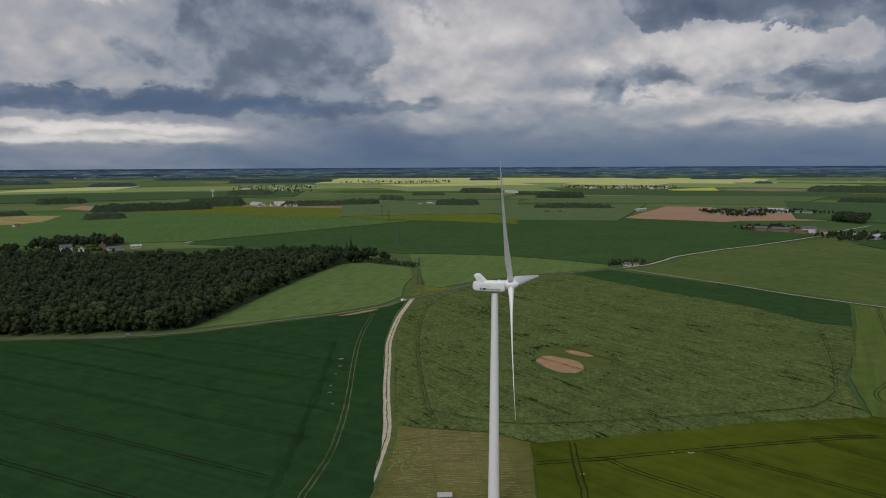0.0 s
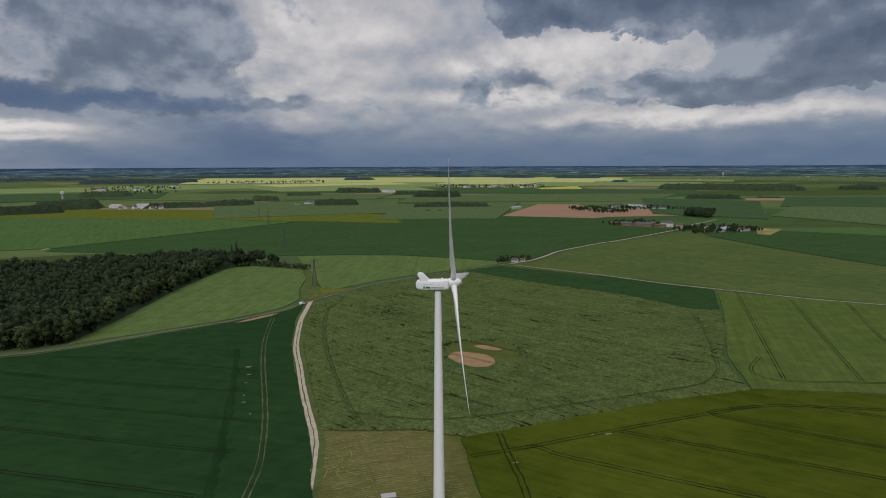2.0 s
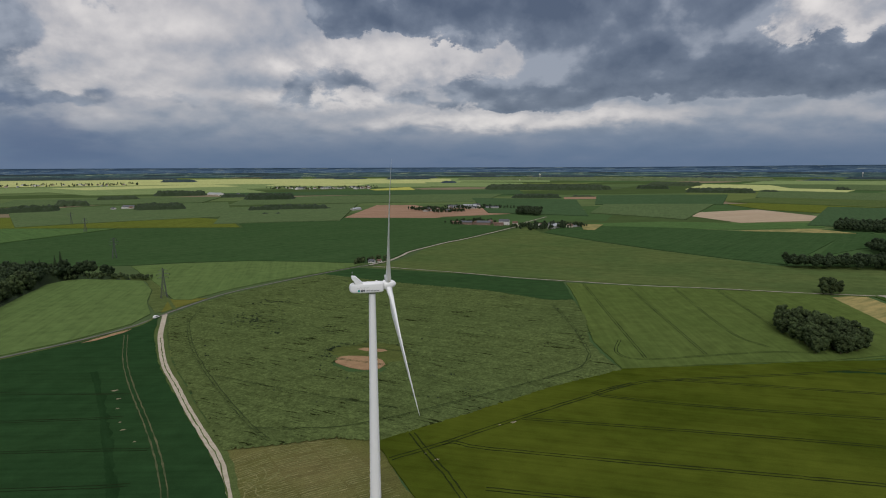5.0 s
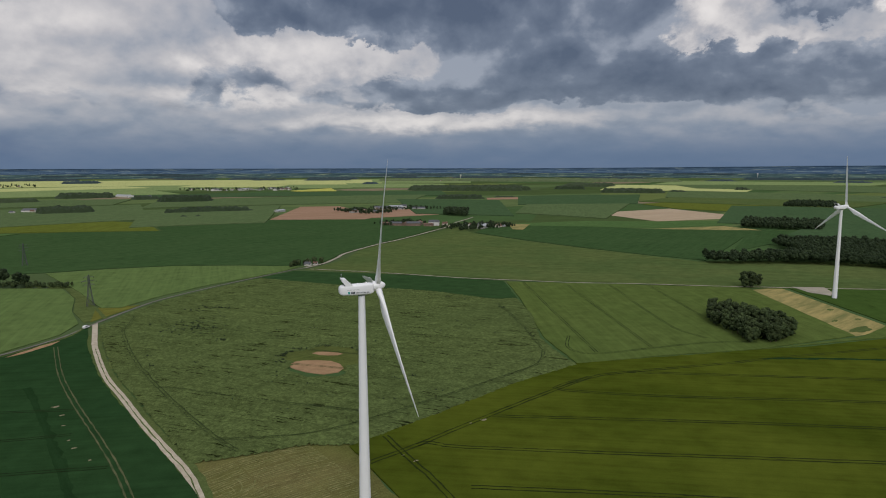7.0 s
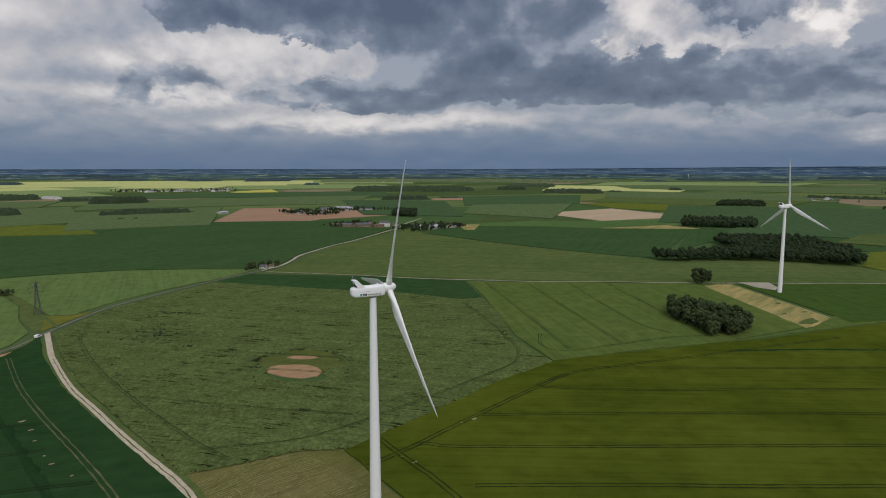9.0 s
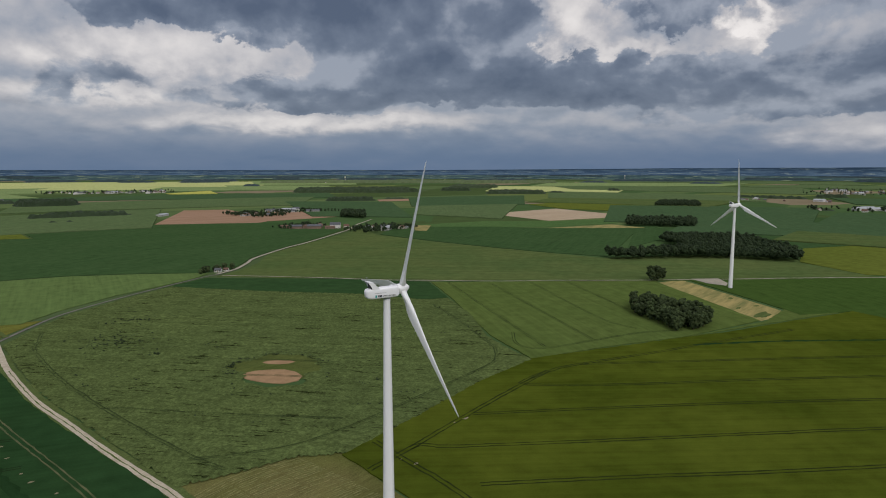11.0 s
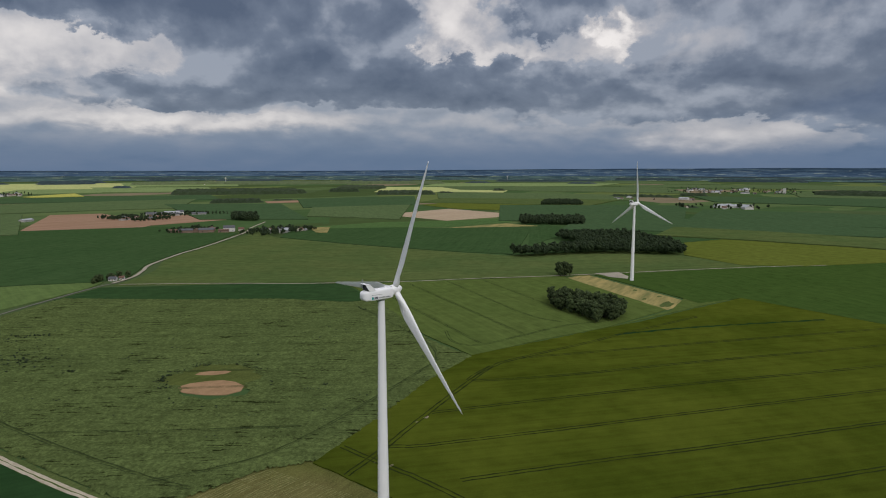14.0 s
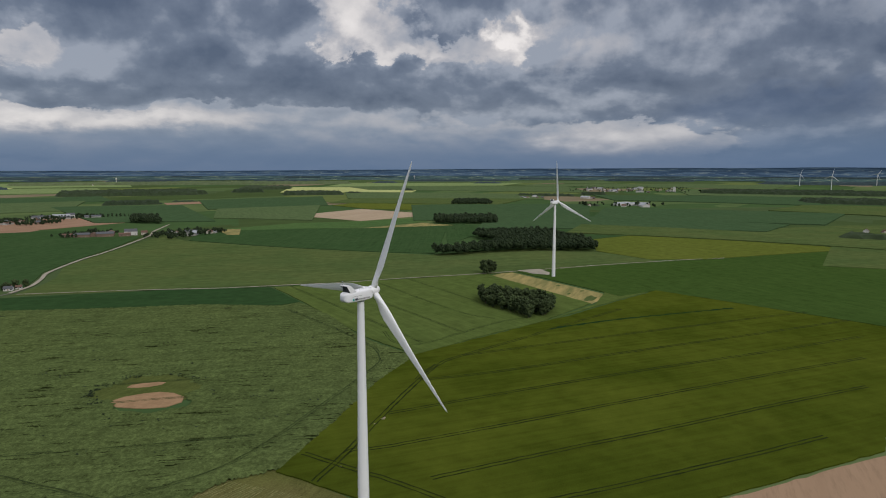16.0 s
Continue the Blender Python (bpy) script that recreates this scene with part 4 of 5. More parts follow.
def nacelle_bm():
    """The nacelle body along +x, from rounded tail to front, as lofted rounded boxes."""
    bm = bmesh.new()
    loops = []
    n = 28
    for x, w, z0, z1 in ((-8.4, 0.75, 0.95, 2.2), (-8.2, 1.15, 0.6, 2.6), (-7.7, 1.5, 0.25, 2.95), (-6.9, 1.72, 0.06, 3.12), (-4.5, 1.82, 0.0, 3.22), (0, 1.82, 0.0, 3.3), (2.6, 1.78, 0.1, 3.4), (3.3, 1.65, 0.3, 3.35), (3.5, 1.5, 0.5, 3.2)):
        loop = []
        for i in range(n):
            a = 2 * math.pi * i / n
            c, s = math.cos(a), math.sin(a)
            e = 0.36
            loop.append(bm.verts.new((x, w * math.copysign(abs(c) ** e, c), (z0 + z1) / 2 + (z1 - z0) / 2 * math.copysign(abs(s) ** e, s))))
        loops.append(loop)
    for p, q in zip(loops, loops[1:]):
        for i in range(n):
            bm.faces.new((p[i], q[i], q[(i + 1) % n], p[(i + 1) % n]))
    bm.faces.new(loops[0])
    bm.faces.new(loops[-1][::-1])
    bmesh.ops.recalc_face_normals(bm, faces=bm.faces[:])
    return draw_in(bm)


def turbine(x, y, height, yaw, phase, label, scale=1.0, full=True):
    """tower, nacelle (hood, mast, sign) and rotor with three blades. height: of the hub; yaw: where the hub points, from +x."""
    top = height - 2.35
    root = new("wind_turbine")
    root.matrix_world = Matrix.Translation(ground_at(x, y)) @ Matrix.Scale(scale, 4)
    bm = bmesh.new()
    rings = []
    for k in range(9):
        h = top * k / 8
        r = 1.95 + (1.04 - 1.95) * (k / 8) ** 0.95
        rings.append((h, r))
    lathe(bm, rings, 40)
    tower = part("tower", bm, M["white_paint"], root, smooth=True)
    tower.data.set_sharp_from_angle(angle=radians(40))
    for k in (0.28, 0.62):
        bm = bmesh.new()
        h = top * k
        r = 1.95 + (1.04 - 1.95) * k ** 0.95
        lathe(bm, [(h - 0.06, r + 0.008), (h - 0.05, r + 0.03), (h + 0.05, r + 0.03), (h + 0.06, r + 0.008)], 40)
        part("flange", bm, M["white_paint"], tower, "bolted joint ring")
    bm = bmesh.new()
    lathe(bm, [(-0.6, 3.6), (0.25, 3.6), (0.32, 3.4)], 32)
    part("foundation", bm, M["concrete"], root, "round concrete foundation")
    bm = bmesh.new()
    box(bm, -0.45, 0.45, -2.12, -1.95, 0.9, 3.1)
    part("door", bm, M["grey_metal"], root, "grey steel door")
    turn = pose(0, 0, top, 0, 0, yaw)
    nac = part("nacelle", nacelle_bm(), M["white_paint"], root, smooth=True)
    nac.data.set_sharp_from_angle(angle=radians(35))
    nac.matrix_basis = turn
    bm = bmesh.new()
    lathe(bm, [(-0.35, 1.25), (0.02, 1.3), (0.06, 1.3)], 32)
    part("yaw_ring", bm, M["grey_metal"], nac)
    # the cooler hood over the tail leans back, with a dark open mouth
    bm = bmesh.new()
    prof = ((-4.4, 2.9), (-6.0, 2.9), (-7.6, 4.85), (-7.5, 5.2), (-6.0, 5.1), (-3.6, 3.0))
    for s0, s1 in ((-1.7, -1.55), (1.55, 1.7)):
        a = [bm.verts.new((px, s0, pz)) for px, pz in prof]
        b = [bm.verts.new((px, s1, pz)) for px, pz in prof]
        bm.faces.new(a)
        bm.faces.new(b[::-1])
        for i in range(6):
            j = (i + 1) % 6
            bm.faces.new((a[i], b[i], b[j], a[j]))
    roof = ((-7.6, 5.05), (-7.5, 5.26), (-5.95, 5.16), (-3.4, 3.15), (-3.6, 3.0), (-6.0, 4.98))
    a = [bm.verts.new((px, -1.72, pz)) for px, pz in roof]
    b = [bm.verts.new((px, 1.72, pz)) for px, pz in roof]
    bm.faces.new(a)
    bm.faces.new(b[::-1])
    for i in range(6):
        bm.faces.new((a[i], b[i], b[(i + 1) % 6], a[(i + 1) % 6]))
    bmesh.ops.recalc_face_normals(bm, faces=bm.faces[:])
    hood = part("cooler_hood", draw_in(bm), M["white_paint"], nac, "white wedge shaped cooler hood")
    bm = bmesh.new()
    for k in range(7):
        box(bm, -6.55, -6.4, -1.5 + k * 0.45, -1.5 + k * 0.45 + 0.3, 3.1, 4.95)
    part("radiator", draw_in(bm), M["dark_grille"], hood, "dark radiator")
    bm = bmesh.new()
    bar(bm, (-7.2, 0.9, 5.1), (-7.2, 0.9, 6.2), 0.09)
    bar(bm, (-7.2, 0.6, 5.95), (-7.2, 1.2, 5.95), 0.07)
    lathe(bm, [(6.05, 0.08), (6.1, 0.22), (6.35, 0.22), (6.45, 0.05)], 10)
    for v in bm.verts[-40:]:
        v.co.x -= 7.2
        v.co.y += 0.9
    part("wind_mast", draw_in(bm), M["grey_metal"], nac, "small wind mast with a lamp")
    bm = bmesh.new()
    box(bm, -1.6, -0.6, -0.5, 0.5, 3.2, 3.42, 0.06)
    part("hatch", bm, M["white_paint"], nac)
    bm = bmesh.new()
    lathe(bm, [(3.2, 0.4), (3.65, 0.36), (3.8, 0.2)], 14)
    for v in bm.verts:
        v.co.x += 1.4
    part("roof_vent", bm, M["white_paint"], nac, "white round roof vent")
    if full:
        # the maker's sign as plain shapes, and the service line along the flank
        for side in (-1, 1):
            bm = bmesh.new()
            y0 = side * 1.825
            box(bm, -5.3, -4.55, min(y0, y0 + side * 0.02), max(y0, y0 + side * 0.02), 0.55, 1.25)
            part("sign_mark", draw_in(bm), M["teal"], nac, "square teal mark")
            bm = bmesh.new()
            for px, w, h in ((-4.2, 0.44, 0.62), (-3.68, 0.44, 0.62), (-3.16, 0.44, 0.62)):
                box(bm, px, px + w, min(y0, y0 + side * 0.02), max(y0, y0 + side * 0.02), 0.6, 0.6 + h)
            part("sign_bar", draw_in(bm), M["navy"], nac, "dark bold lettering bars")
            bm = bmesh.new()
            for k in range(10):
                box(bm, -2.4 + k * 0.46, -2.4 + k * 0.46 + 0.3, min(y0, y0 + side * 0.015), max(y0, y0 + side * 0.015), 0.68, 1.05)
            part("sign_bar", draw_in(bm), M["grey_metal"], nac, "thin grey lettering bars")
            bm = bmesh.new()
            box(bm, -5.6, -1.0, min(y0, y0 + side * 0.02), max(y0, y0 + side * 0.02), 1.78, 1.86)
            part("seam", draw_in(bm), M["grey_metal"], nac, "dark panel seam")
    rotor = new("rotor")
    rotor.parent = root
    rotor.matrix_basis = turn @ pose(5.1, 0, 2.35, 0, -5, 0)
    bm = bmesh.new()
    lathe(bm, [(-1.5, 1.45), (-1.3, 1.55), (0.0, 1.6), (0.8, 1.5), (1.5, 1.2), (2.1, 0.75), (2.4, 0.35), (2.5, 0.08)], 32, "x")
    hub = part("spinner", bm, M["blade_white"], rotor, "white rounded nose cone", True)
    hub.data.set_sharp_from_angle(angle=radians(60))
    for k in range(3):
        b = new("blade", BLADE)
        b.parent = rotor
        b.matrix_basis = pose(0, 0, 0, phase + 120 * k, 0, 0) @ pose(0, 0, 0, 0, 2.5, 0)
    return tagged(root, label, "wind turbine", "wind turbines")


turbine(34.0, 196.8, 77.0, -21, 24, "white three-bladed wind turbine on mown grass")
turbine(538.0, 237.0, 80.0, -24, -3, "white wind turbine beside a straw patch", full=False)
for az, far, ph in ((97.9, 5300, 20), (100.1, 4110, 10), (102.9, 5600, 35)):
    tx, ty = polar(az, far)
    turbine(tx, ty, 80.0, -24, ph, "far white wind turbine on the plain", spread(tx, ty)[3], False)


# ---- trees ----
def leaf_arrays(rng, height, radius, low, lobes, clumps, size, cores=99):
    """Arrays of a crown: frayed lobes of small leaf clumps round dark inner masses."""
    V, T = [], []
    centres = []
    mid, half = (low + height) / 2, (height - low) / 2
    for k in range(lobes):
        a, h = 2.4 * k + rng.uniform(-.4, .4), -0.98 + 1.83 * (k + rng.uniform(0, 1)) / lobes
        rr = radius * 0.60 * math.sqrt(max(0.05, 1 - h * h)) * rng.uniform(0.8, 1.1)
        centres.append((rr * math.cos(a), rr * math.sin(a), mid + half * 0.72 * h, radius * rng.uniform(0.38, 0.52)))
    centres.append((0, 0, mid - half * 0.1, radius * 0.78))
    centres.append((rng.uniform(-.1, .1) * radius, 0, mid + half * 0.55, radius * 0.5))
    n = 0
    for cx, cy, cz, r in centres[::-1][:cores]:
        if r > 0:
            m = 5
            ring = []
            for j, ph in enumerate((-0.9, -0.1, 0.75)):
                for i in range(m):
                    a = 6.283 * (i + j * 0.5) / m
                    q = r * 0.93 * rng.uniform(0.85, 1.1)
                    V.append((cx + q * math.cos(a) * math.cos(ph), cy + q * math.sin(a) * math.cos(ph), cz + q * math.sin(ph) * 0.85))
            V.append((cx, cy, cz + r * 0.92))
            V.append((cx, cy, cz - r * 0.7))
            for j in range(2):
                for i in range(m):
                    p, q = n + j * m + i, n + j * m + (i + 1) % m
                    T += [(p, q, q + m), (p, q + m, p + m)]
            for i in range(m):
                T += [(n + 2 * m + i, n + 2 * m + (i + 1) % m, n + 3 * m), (n + (i + 1) % m, n + i, n + 3 * m + 1)]
            n += 3 * m + 2
    per = max(1, clumps // len(centres))
    for cx, cy, cz, r in centres:
        for k in range(per):
            d = rng.normal(size=3)
            d /= np.linalg.norm(d)
            if d[2] < -0.45:
                d[2] = -d[2]
            p = np.array((cx, cy, cz)) + d * r * rng.uniform(0.86, 1.06) * np.array((1, 1, 0.9))
            nrm = d + rng.normal(size=3) * 0.55
            nrm /= np.linalg.norm(nrm)
            u = np.cross(nrm, rng.normal(size=3))
            u /= np.linalg.norm(u)
            w = np.cross(nrm, u)
            s = size * rng.uniform(0.6, 1.35)
            V += [p + u * s, p + w * s * 0.8 - nrm * s * 0.3, p - u * s, p - w * s * 0.8 - nrm * s * 0.3]
            T += [(n, n + 1, n + 2), (n, n + 2, n + 3)]
            n += 4
    return np.array(V, np.float32), np.array(T, np.int32)


def trunk_bm(rng, height, radius):
    bm = bmesh.new()
    lathe(bm, [(-0.3, 0.42), (0.4, 0.3), (height * 0.35, 0.22), (height * 0.75, 0.08)], 7)
    for k in range(5):
        a = rng.uniform(0, 6.28)
        z = height * rng.uniform(0.25, 0.5)
        r = radius * rng.uniform(0.4, 0.75)
        bar(bm, (0, 0, z), (r * math.cos(a), r * math.sin(a), z + height * 0.2), 0.14)
    return bm


def tree_kind(seed, height, radius, low, lobes, clumps, size, mat="leaf"):
    rng = np.random.RandomState(seed)
    v, t = leaf_arrays(rng, height, radius, low, lobes, clumps, size)
    crown = soup("crown", v, t)
    crown.materials.append(M[mat])
    bm = trunk_bm(rng, height, radius)
    trunk = bpy.data.meshes.new("trunk")
    bm.to_mesh(trunk)
    bm.free()
    trunk.materials.append(M["bark"])
    return crown, trunk


def conifer_kind(seed, height, radius):
    """A spruce or fir: whorls of drooping clumps, narrowing upwards."""
    rng = np.random.RandomState(seed)
    V, T, n = [], [], 0
    for k in range(26):
        h = height * (0.1 + 0.88 * k / 25)
        r = radius * (1.05 - k / 25) * rng.uniform(0.8, 1.1) + 0.15
        for i in range(9):
            a = 6.283 * i / 9 + k * 0.4 + rng.uniform(-.2, .2)
            c, s = math.cos(a), math.sin(a)
            w = 0.45 * r + 0.2
            V += [(0, 0, h + 0.5), (r * c - w * s, r * s + w * c, h - 0.35 * r), (r * 1.15 * c, r * 1.15 * s, h - 0.45 * r), (r * c + w * s, r * s - w * c, h - 0.35 * r)]
            T += [(n, n + 1, n + 2), (n, n + 2, n + 3)]
            n += 4
    crown = soup("crown", V, T)
    crown.materials.append(M["leaf_far"])
    bm = trunk_bm(rng, height, radius * 0.3)
    trunk = bpy.data.meshes.new("trunk")
    bm.to_mesh(trunk)
    bm.free()
    trunk.materials.append(M["bark"])
    return crown, trunk


KINDS = [tree_kind(11 + k, 17 + 1.3 * (k % 4), 4.7 + 0.5 * (k % 3), 0.6, 11, 620, 0.55) for k in range(5)]
RUST = tree_kind(41, 17, 4.7, 0.6, 11, 620, 0.55, "leaf_rust")
FIRS = [conifer_kind(31 + k, 22 + 2 * k, 3.4) for k in range(2)]
BUSHES = [tree_kind(51 + k, 7 + k, 3.6, 0.2, 8, 360, 0.42) for k in range(3)]


def tree(kind, x, y, size, turn, label, group, name="tree"):
    root = new(name)
    root.matrix_world = Matrix.Translation(ground_at(x, y)) @ Matrix.Rotation(turn, 4, "Z") @ Matrix.Scale(size * spread(x, y)[3], 4)
    for n, mesh in (("crown", kind[0]), ("trunk", kind[1])):
        p = new(n, mesh)
        p.parent = root
    return tagged(root, label, "tree" if name == "tree" else "bush", group)


def fill(poly, gap, seed):
    """Places strewn over a polygon, about gap apart."""
    rnd = random.Random(seed)
    xs, ys = [p[0] for p in poly], [p[1] for p in poly]
    out = []
    y, row = min(ys), 0
    while y < max(ys):
        x = min(xs) + (row % 2) * gap / 2
        while x < max(xs):
            out.append((x + rnd.uniform(-.38, .38) * gap, y + rnd.uniform(-.38, .38) * gap))
            x += gap
        y += gap * 0.87
        row += 1
    a = np.array(out)
    if not len(a):
        return []
    return [tuple(q) for q, k in zip(out, inside(poly, a[:, 0], a[:, 1])) if k]


LOW = {}


def low_crown(level):
    """Light crowns for joined woods, three of each level."""
    if level not in LOW:
        rng = np.random.RandomState(70 + level)
        lobes, clumps, size, cores = {0: (9, 150, 0.8, 7), 1: (7, 42, 0.9, 5), 2: (4, 8, 1.2, 3)}[level]
        LOW[level] = [leaf_arrays(rng, h, r, (4.0, 0.6, 0.4)[level], lobes, clumps, size, cores) for h, r in ((16, 5.9), (17.5, 6.3), (14.5, 5.4), (16.5, 5.2))]
    return LOW[level]


def wood(name, places, level, label, size=1.0, seed=1, mat="leaf_far", squash=1.0):
    """A joined wood: many crowns in one mesh, kind stuff."""
    rnd = random.Random(seed)
    V, T, n = [], [], 0
    for x, y in places:
        v, t = rnd.choice(low_crown(level))
        a = rnd.uniform(0, 6.28)
        px, py, pz, k = spread(x, y)
        s = size * rnd.uniform(0.82, 1.15) * k
        c, d = math.cos(a), math.sin(a)
        q = np.empty_like(v)
        q[:, 0] = (v[:, 0] * c - v[:, 1] * d) * s + px
        q[:, 1] = (v[:, 0] * d + v[:, 1] * c) * s + py
        q[:, 2] = v[:, 2] * s * squash * rnd.uniform(0.85, 1.15) + pz
        V.append(q)
        T.append(t + n)
        n += len(v)
    if not V:
        return None
    return tagged(obj(name, soup(name, np.concatenate(V), np.concatenate(T)), M[mat]), label, "woodland", kind="stuff")


def canopy(name, test, bounds, step, height, label, mat="leaf_far"):
    """The closed top of a wood: an uneven sheet of crowns that drops steeply to the ground at its edge."""
    x0, x1, y0, y1 = bounds
    xs, ys = np.meshgrid(np.arange(x0 - step, x1 + 2 * step, step), np.arange(y0 - step, y1 + 2 * step, step))
    rng = np.random.RandomState(int(abs(x0) + abs(y1)) % 9973)
    xs = xs + rng.uniform(-.3, .3, xs.shape) * step
    ys = ys + rng.uniform(-.3, .3, xs.shape) * step
    keep = test(xs, ys)
    if keep.sum() < 4:
        return None
    core = keep.copy()
    core[1:-1, 1:-1] &= keep[:-2, 1:-1] & keep[2:, 1:-1] & keep[1:-1, :-2] & keep[1:-1, 2:]
    lump = np.zeros(xs.shape)
    for i, j in np.argwhere(keep):
        lump[i, j] = noise.noise((xs[i, j] / 55, ys[i, j] / 55, 2.0))
    z = height * 1.2 * (0.78 + 0.22 * lump + rng.uniform(-.34, .3, xs.shape))
    z = np.where(core, z, height * 0.3 * rng.uniform(0.3, 1.6, xs.shape))
    wide = np.zeros_like(keep)
    wide[1:-1, 1:-1] = keep[:-2, 1:-1] | keep[2:, 1:-1] | keep[1:-1, :-2] | keep[1:-1, 2:] | keep[:-2, :-2] | keep[2:, 2:] | keep[:-2, 2:] | keep[2:, :-2]
    foot = wide & ~keep  # the foot of the wood stands close under its edge
    z = np.where(foot, -0.3, z)
    keep = keep | foot
    vx, vy = xs - HUB_OF_LAND.x, ys - HUB_OF_LAND.y
    far = np.maximum(np.hypot(vx, vy), 1.0)
    k = np.where(far <= FLAT, 1.0, (FLAT + REACH * (1 - np.exp(-(far - FLAT) / REACH))) / far)
    V = np.stack([HUB_OF_LAND.x + vx * k, HUB_OF_LAND.y + vy * k, EYE * (1 - k) + z * k], 2)
    index = -np.ones(xs.shape, np.int64)
    index[keep] = np.arange(keep.sum())
    a, b, c, d = index[:-1, :-1], index[:-1, 1:], index[1:, 1:], index[1:, :-1]
    ok = (a >= 0) & (b >= 0) & (c >= 0) & (d >= 0)
    tris = np.concatenate([np.stack([a[ok], b[ok], c[ok]], 1), np.stack([a[ok], c[ok], d[ok]], 1)])
    if not len(tris):
        return None
    return tagged(obj(name, soup(name, V[keep], tris), M[mat]), label, "woodland", kind="stuff")


def canopy_in(poly, step, height, label):
    xs, ys = [p[0] for p in poly], [p[1] for p in poly]
    return canopy("woodland", lambda x, y: inside(poly, x, y), (min(xs), max(xs), min(ys), max(ys)), step, height, label)


rnd = random.Random(8)
FOREST = [(-480, 452), (-265, 449), (-198, 448), (-142, 455), (-131, 492), (-123, 519), (-101, 608), (-77, 686), (-57, 745), (-40, 761), (-23, 761), (26, 720), (10, 735), (-30, 780), (-60, 800), (-120, 805), (-175, 790), (-212, 780), (-280, 770), (-390, 780), (-560, 760)]
spots = fill(FOREST, 7.5, 3)
front = [p for p in spots if p[1] < 470 or p[0] > -135 - 0.0 * p[1] and p[1] < 720 and p[0] > -150 + (p[1] - 455) * 0.27]
front = front[:190]
chosen = set(front)
for x, y in front:
    k = rnd.random()
    kind = RUST if k < 0.05 else FIRS[0] if k < 0.09 else rnd.choice(KINDS)
    tree(kind, x, y, rnd.uniform(0.75, 1.15), rnd.uniform(0, 6.28), "copper leaved tree in a wood" if kind is RUST else "dark conifer in a wood" if kind in FIRS else "broadleaf tree at the edge of a wood", "trees of the wood")
for x, y, s in ((-42, 768, 1.25), (-47, 764, 1.1), (-60, 772, 0.95), (-72, 780, 0.9), (-84, 774, 0.95), (-97, 782, 0.85), (-110, 778, 0.9)):
    tree(FIRS[1], x, y, s, x, "tall dark conifer above a wood", "conifers")
wood("woodland", [p for p in spots if p not in chosen], 0, "dense dark green broadleaf wood", 1.0, 4)
canopy_in([(x, y + 14 if y < 460 else y) for x, y in FOREST], 4.0, 8.0, "dark undergrowth of a broadleaf wood")

COPSE = [(378, 268), (338, 218), (356, 200), (380, 205), (414, 250), (404, 278)]
for x, y in fill(COPSE, 6.0, 5):
    tree(rnd.choice(KINDS), x, y, rnd.uniform(0.6, 0.84), rnd.uniform(0, 6.28), "broadleaf tree of a small copse", "trees of the copse")
for x, y, s in ((531, 305, 0.95), (538, 311, 0.85), (525, 309, 0.8), (533, 314, 0.9), (541, 304, 0.75)):
    tree(KINDS[1], x, y, s, x, "round lone tree by a farm track", "lone trees")
for x, y in ((252, 698), (258, 702), (265, 706), (272, 704), (279, 707), (287, 709), (294, 704), (268, 712), (282, 715)):
    tree(rnd.choice(BUSHES), x, y, rnd.uniform(0.7, 1.0), x, "dark bush beside a small white house", "bushes", "bush")

WOODS_T2 = [(640, 402), (700, 355), (745, 300), (765, 226), (800, 225), (880, 262), (975, 345), (950, 420), (882, 445), (835, 400), (790, 352), (716, 392), (660, 425)]
wood("woodland", fill(WOODS_T2, 7.4, 6), 0, "dark broadleaf wood behind a turbine", 0.82, 7)
wood("woodland", fill([(1108, 598), (1165, 477), (1300, 527), (1239, 653)], 7.6, 8), 1, "dark oblong copse between fields", 0.85, 9)
wood("woodland", fill([(891, 1205), (900, 1131), (1000, 1240), (985, 1300)], 7.6, 9), 1, "dark copse beside a farm", 0.85, 10)
wood("woodland", fill([(1808, 822), (1858, 698), (2100, 790), (2080, 900)], 11.5, 10), 1, "grove round a farmstead", 0.8, 11)


def sector_wood(az0, az1, near, deep, height=13.0, mat="", label="far dark wood on the plain"):
    """A far wood between two azimuths, its front edge at a distance, with an uneven rounded outline."""
    step = 6.5 if near < 2400 else 9.0 if near < 3600 else 16.0 if near < 5200 else 30.0
    ox, oy = polar((az0 + az1) / 2, 0.0)
    corners = [polar(a, f) for a in (az0, (az0 + az1) / 2, az1) for f in (near, near + deep)]
    wide_x, wide_y = [c[0] for c in corners], [c[1] for c in corners]
    seed = near % 97 + az0

    def test(x, y):
        u = (np.degrees(np.arctan2(x - ox, y - oy)) - (az0 + az1) / 2) / ((az1 - az0) / 2)
        v = (np.hypot(x - ox, y - oy) - (near + deep / 2)) / (deep / 2)
        ragged = 0.5 * np.sin(u * 9.0 + seed) + 0.35 * np.sin(u * 23.0 + 2 * seed) + 0.3 * np.sin(v * 5 + seed)
        return (np.abs(u) ** 4 + np.where(v > 0, np.abs(v) ** 3, np.abs(v) ** 6) < 0.9 + 0.3 * ragged)

    # beyond 3900 m the leaf colour has haze painted in
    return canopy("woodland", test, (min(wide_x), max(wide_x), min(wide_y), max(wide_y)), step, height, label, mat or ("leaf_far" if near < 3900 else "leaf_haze"))


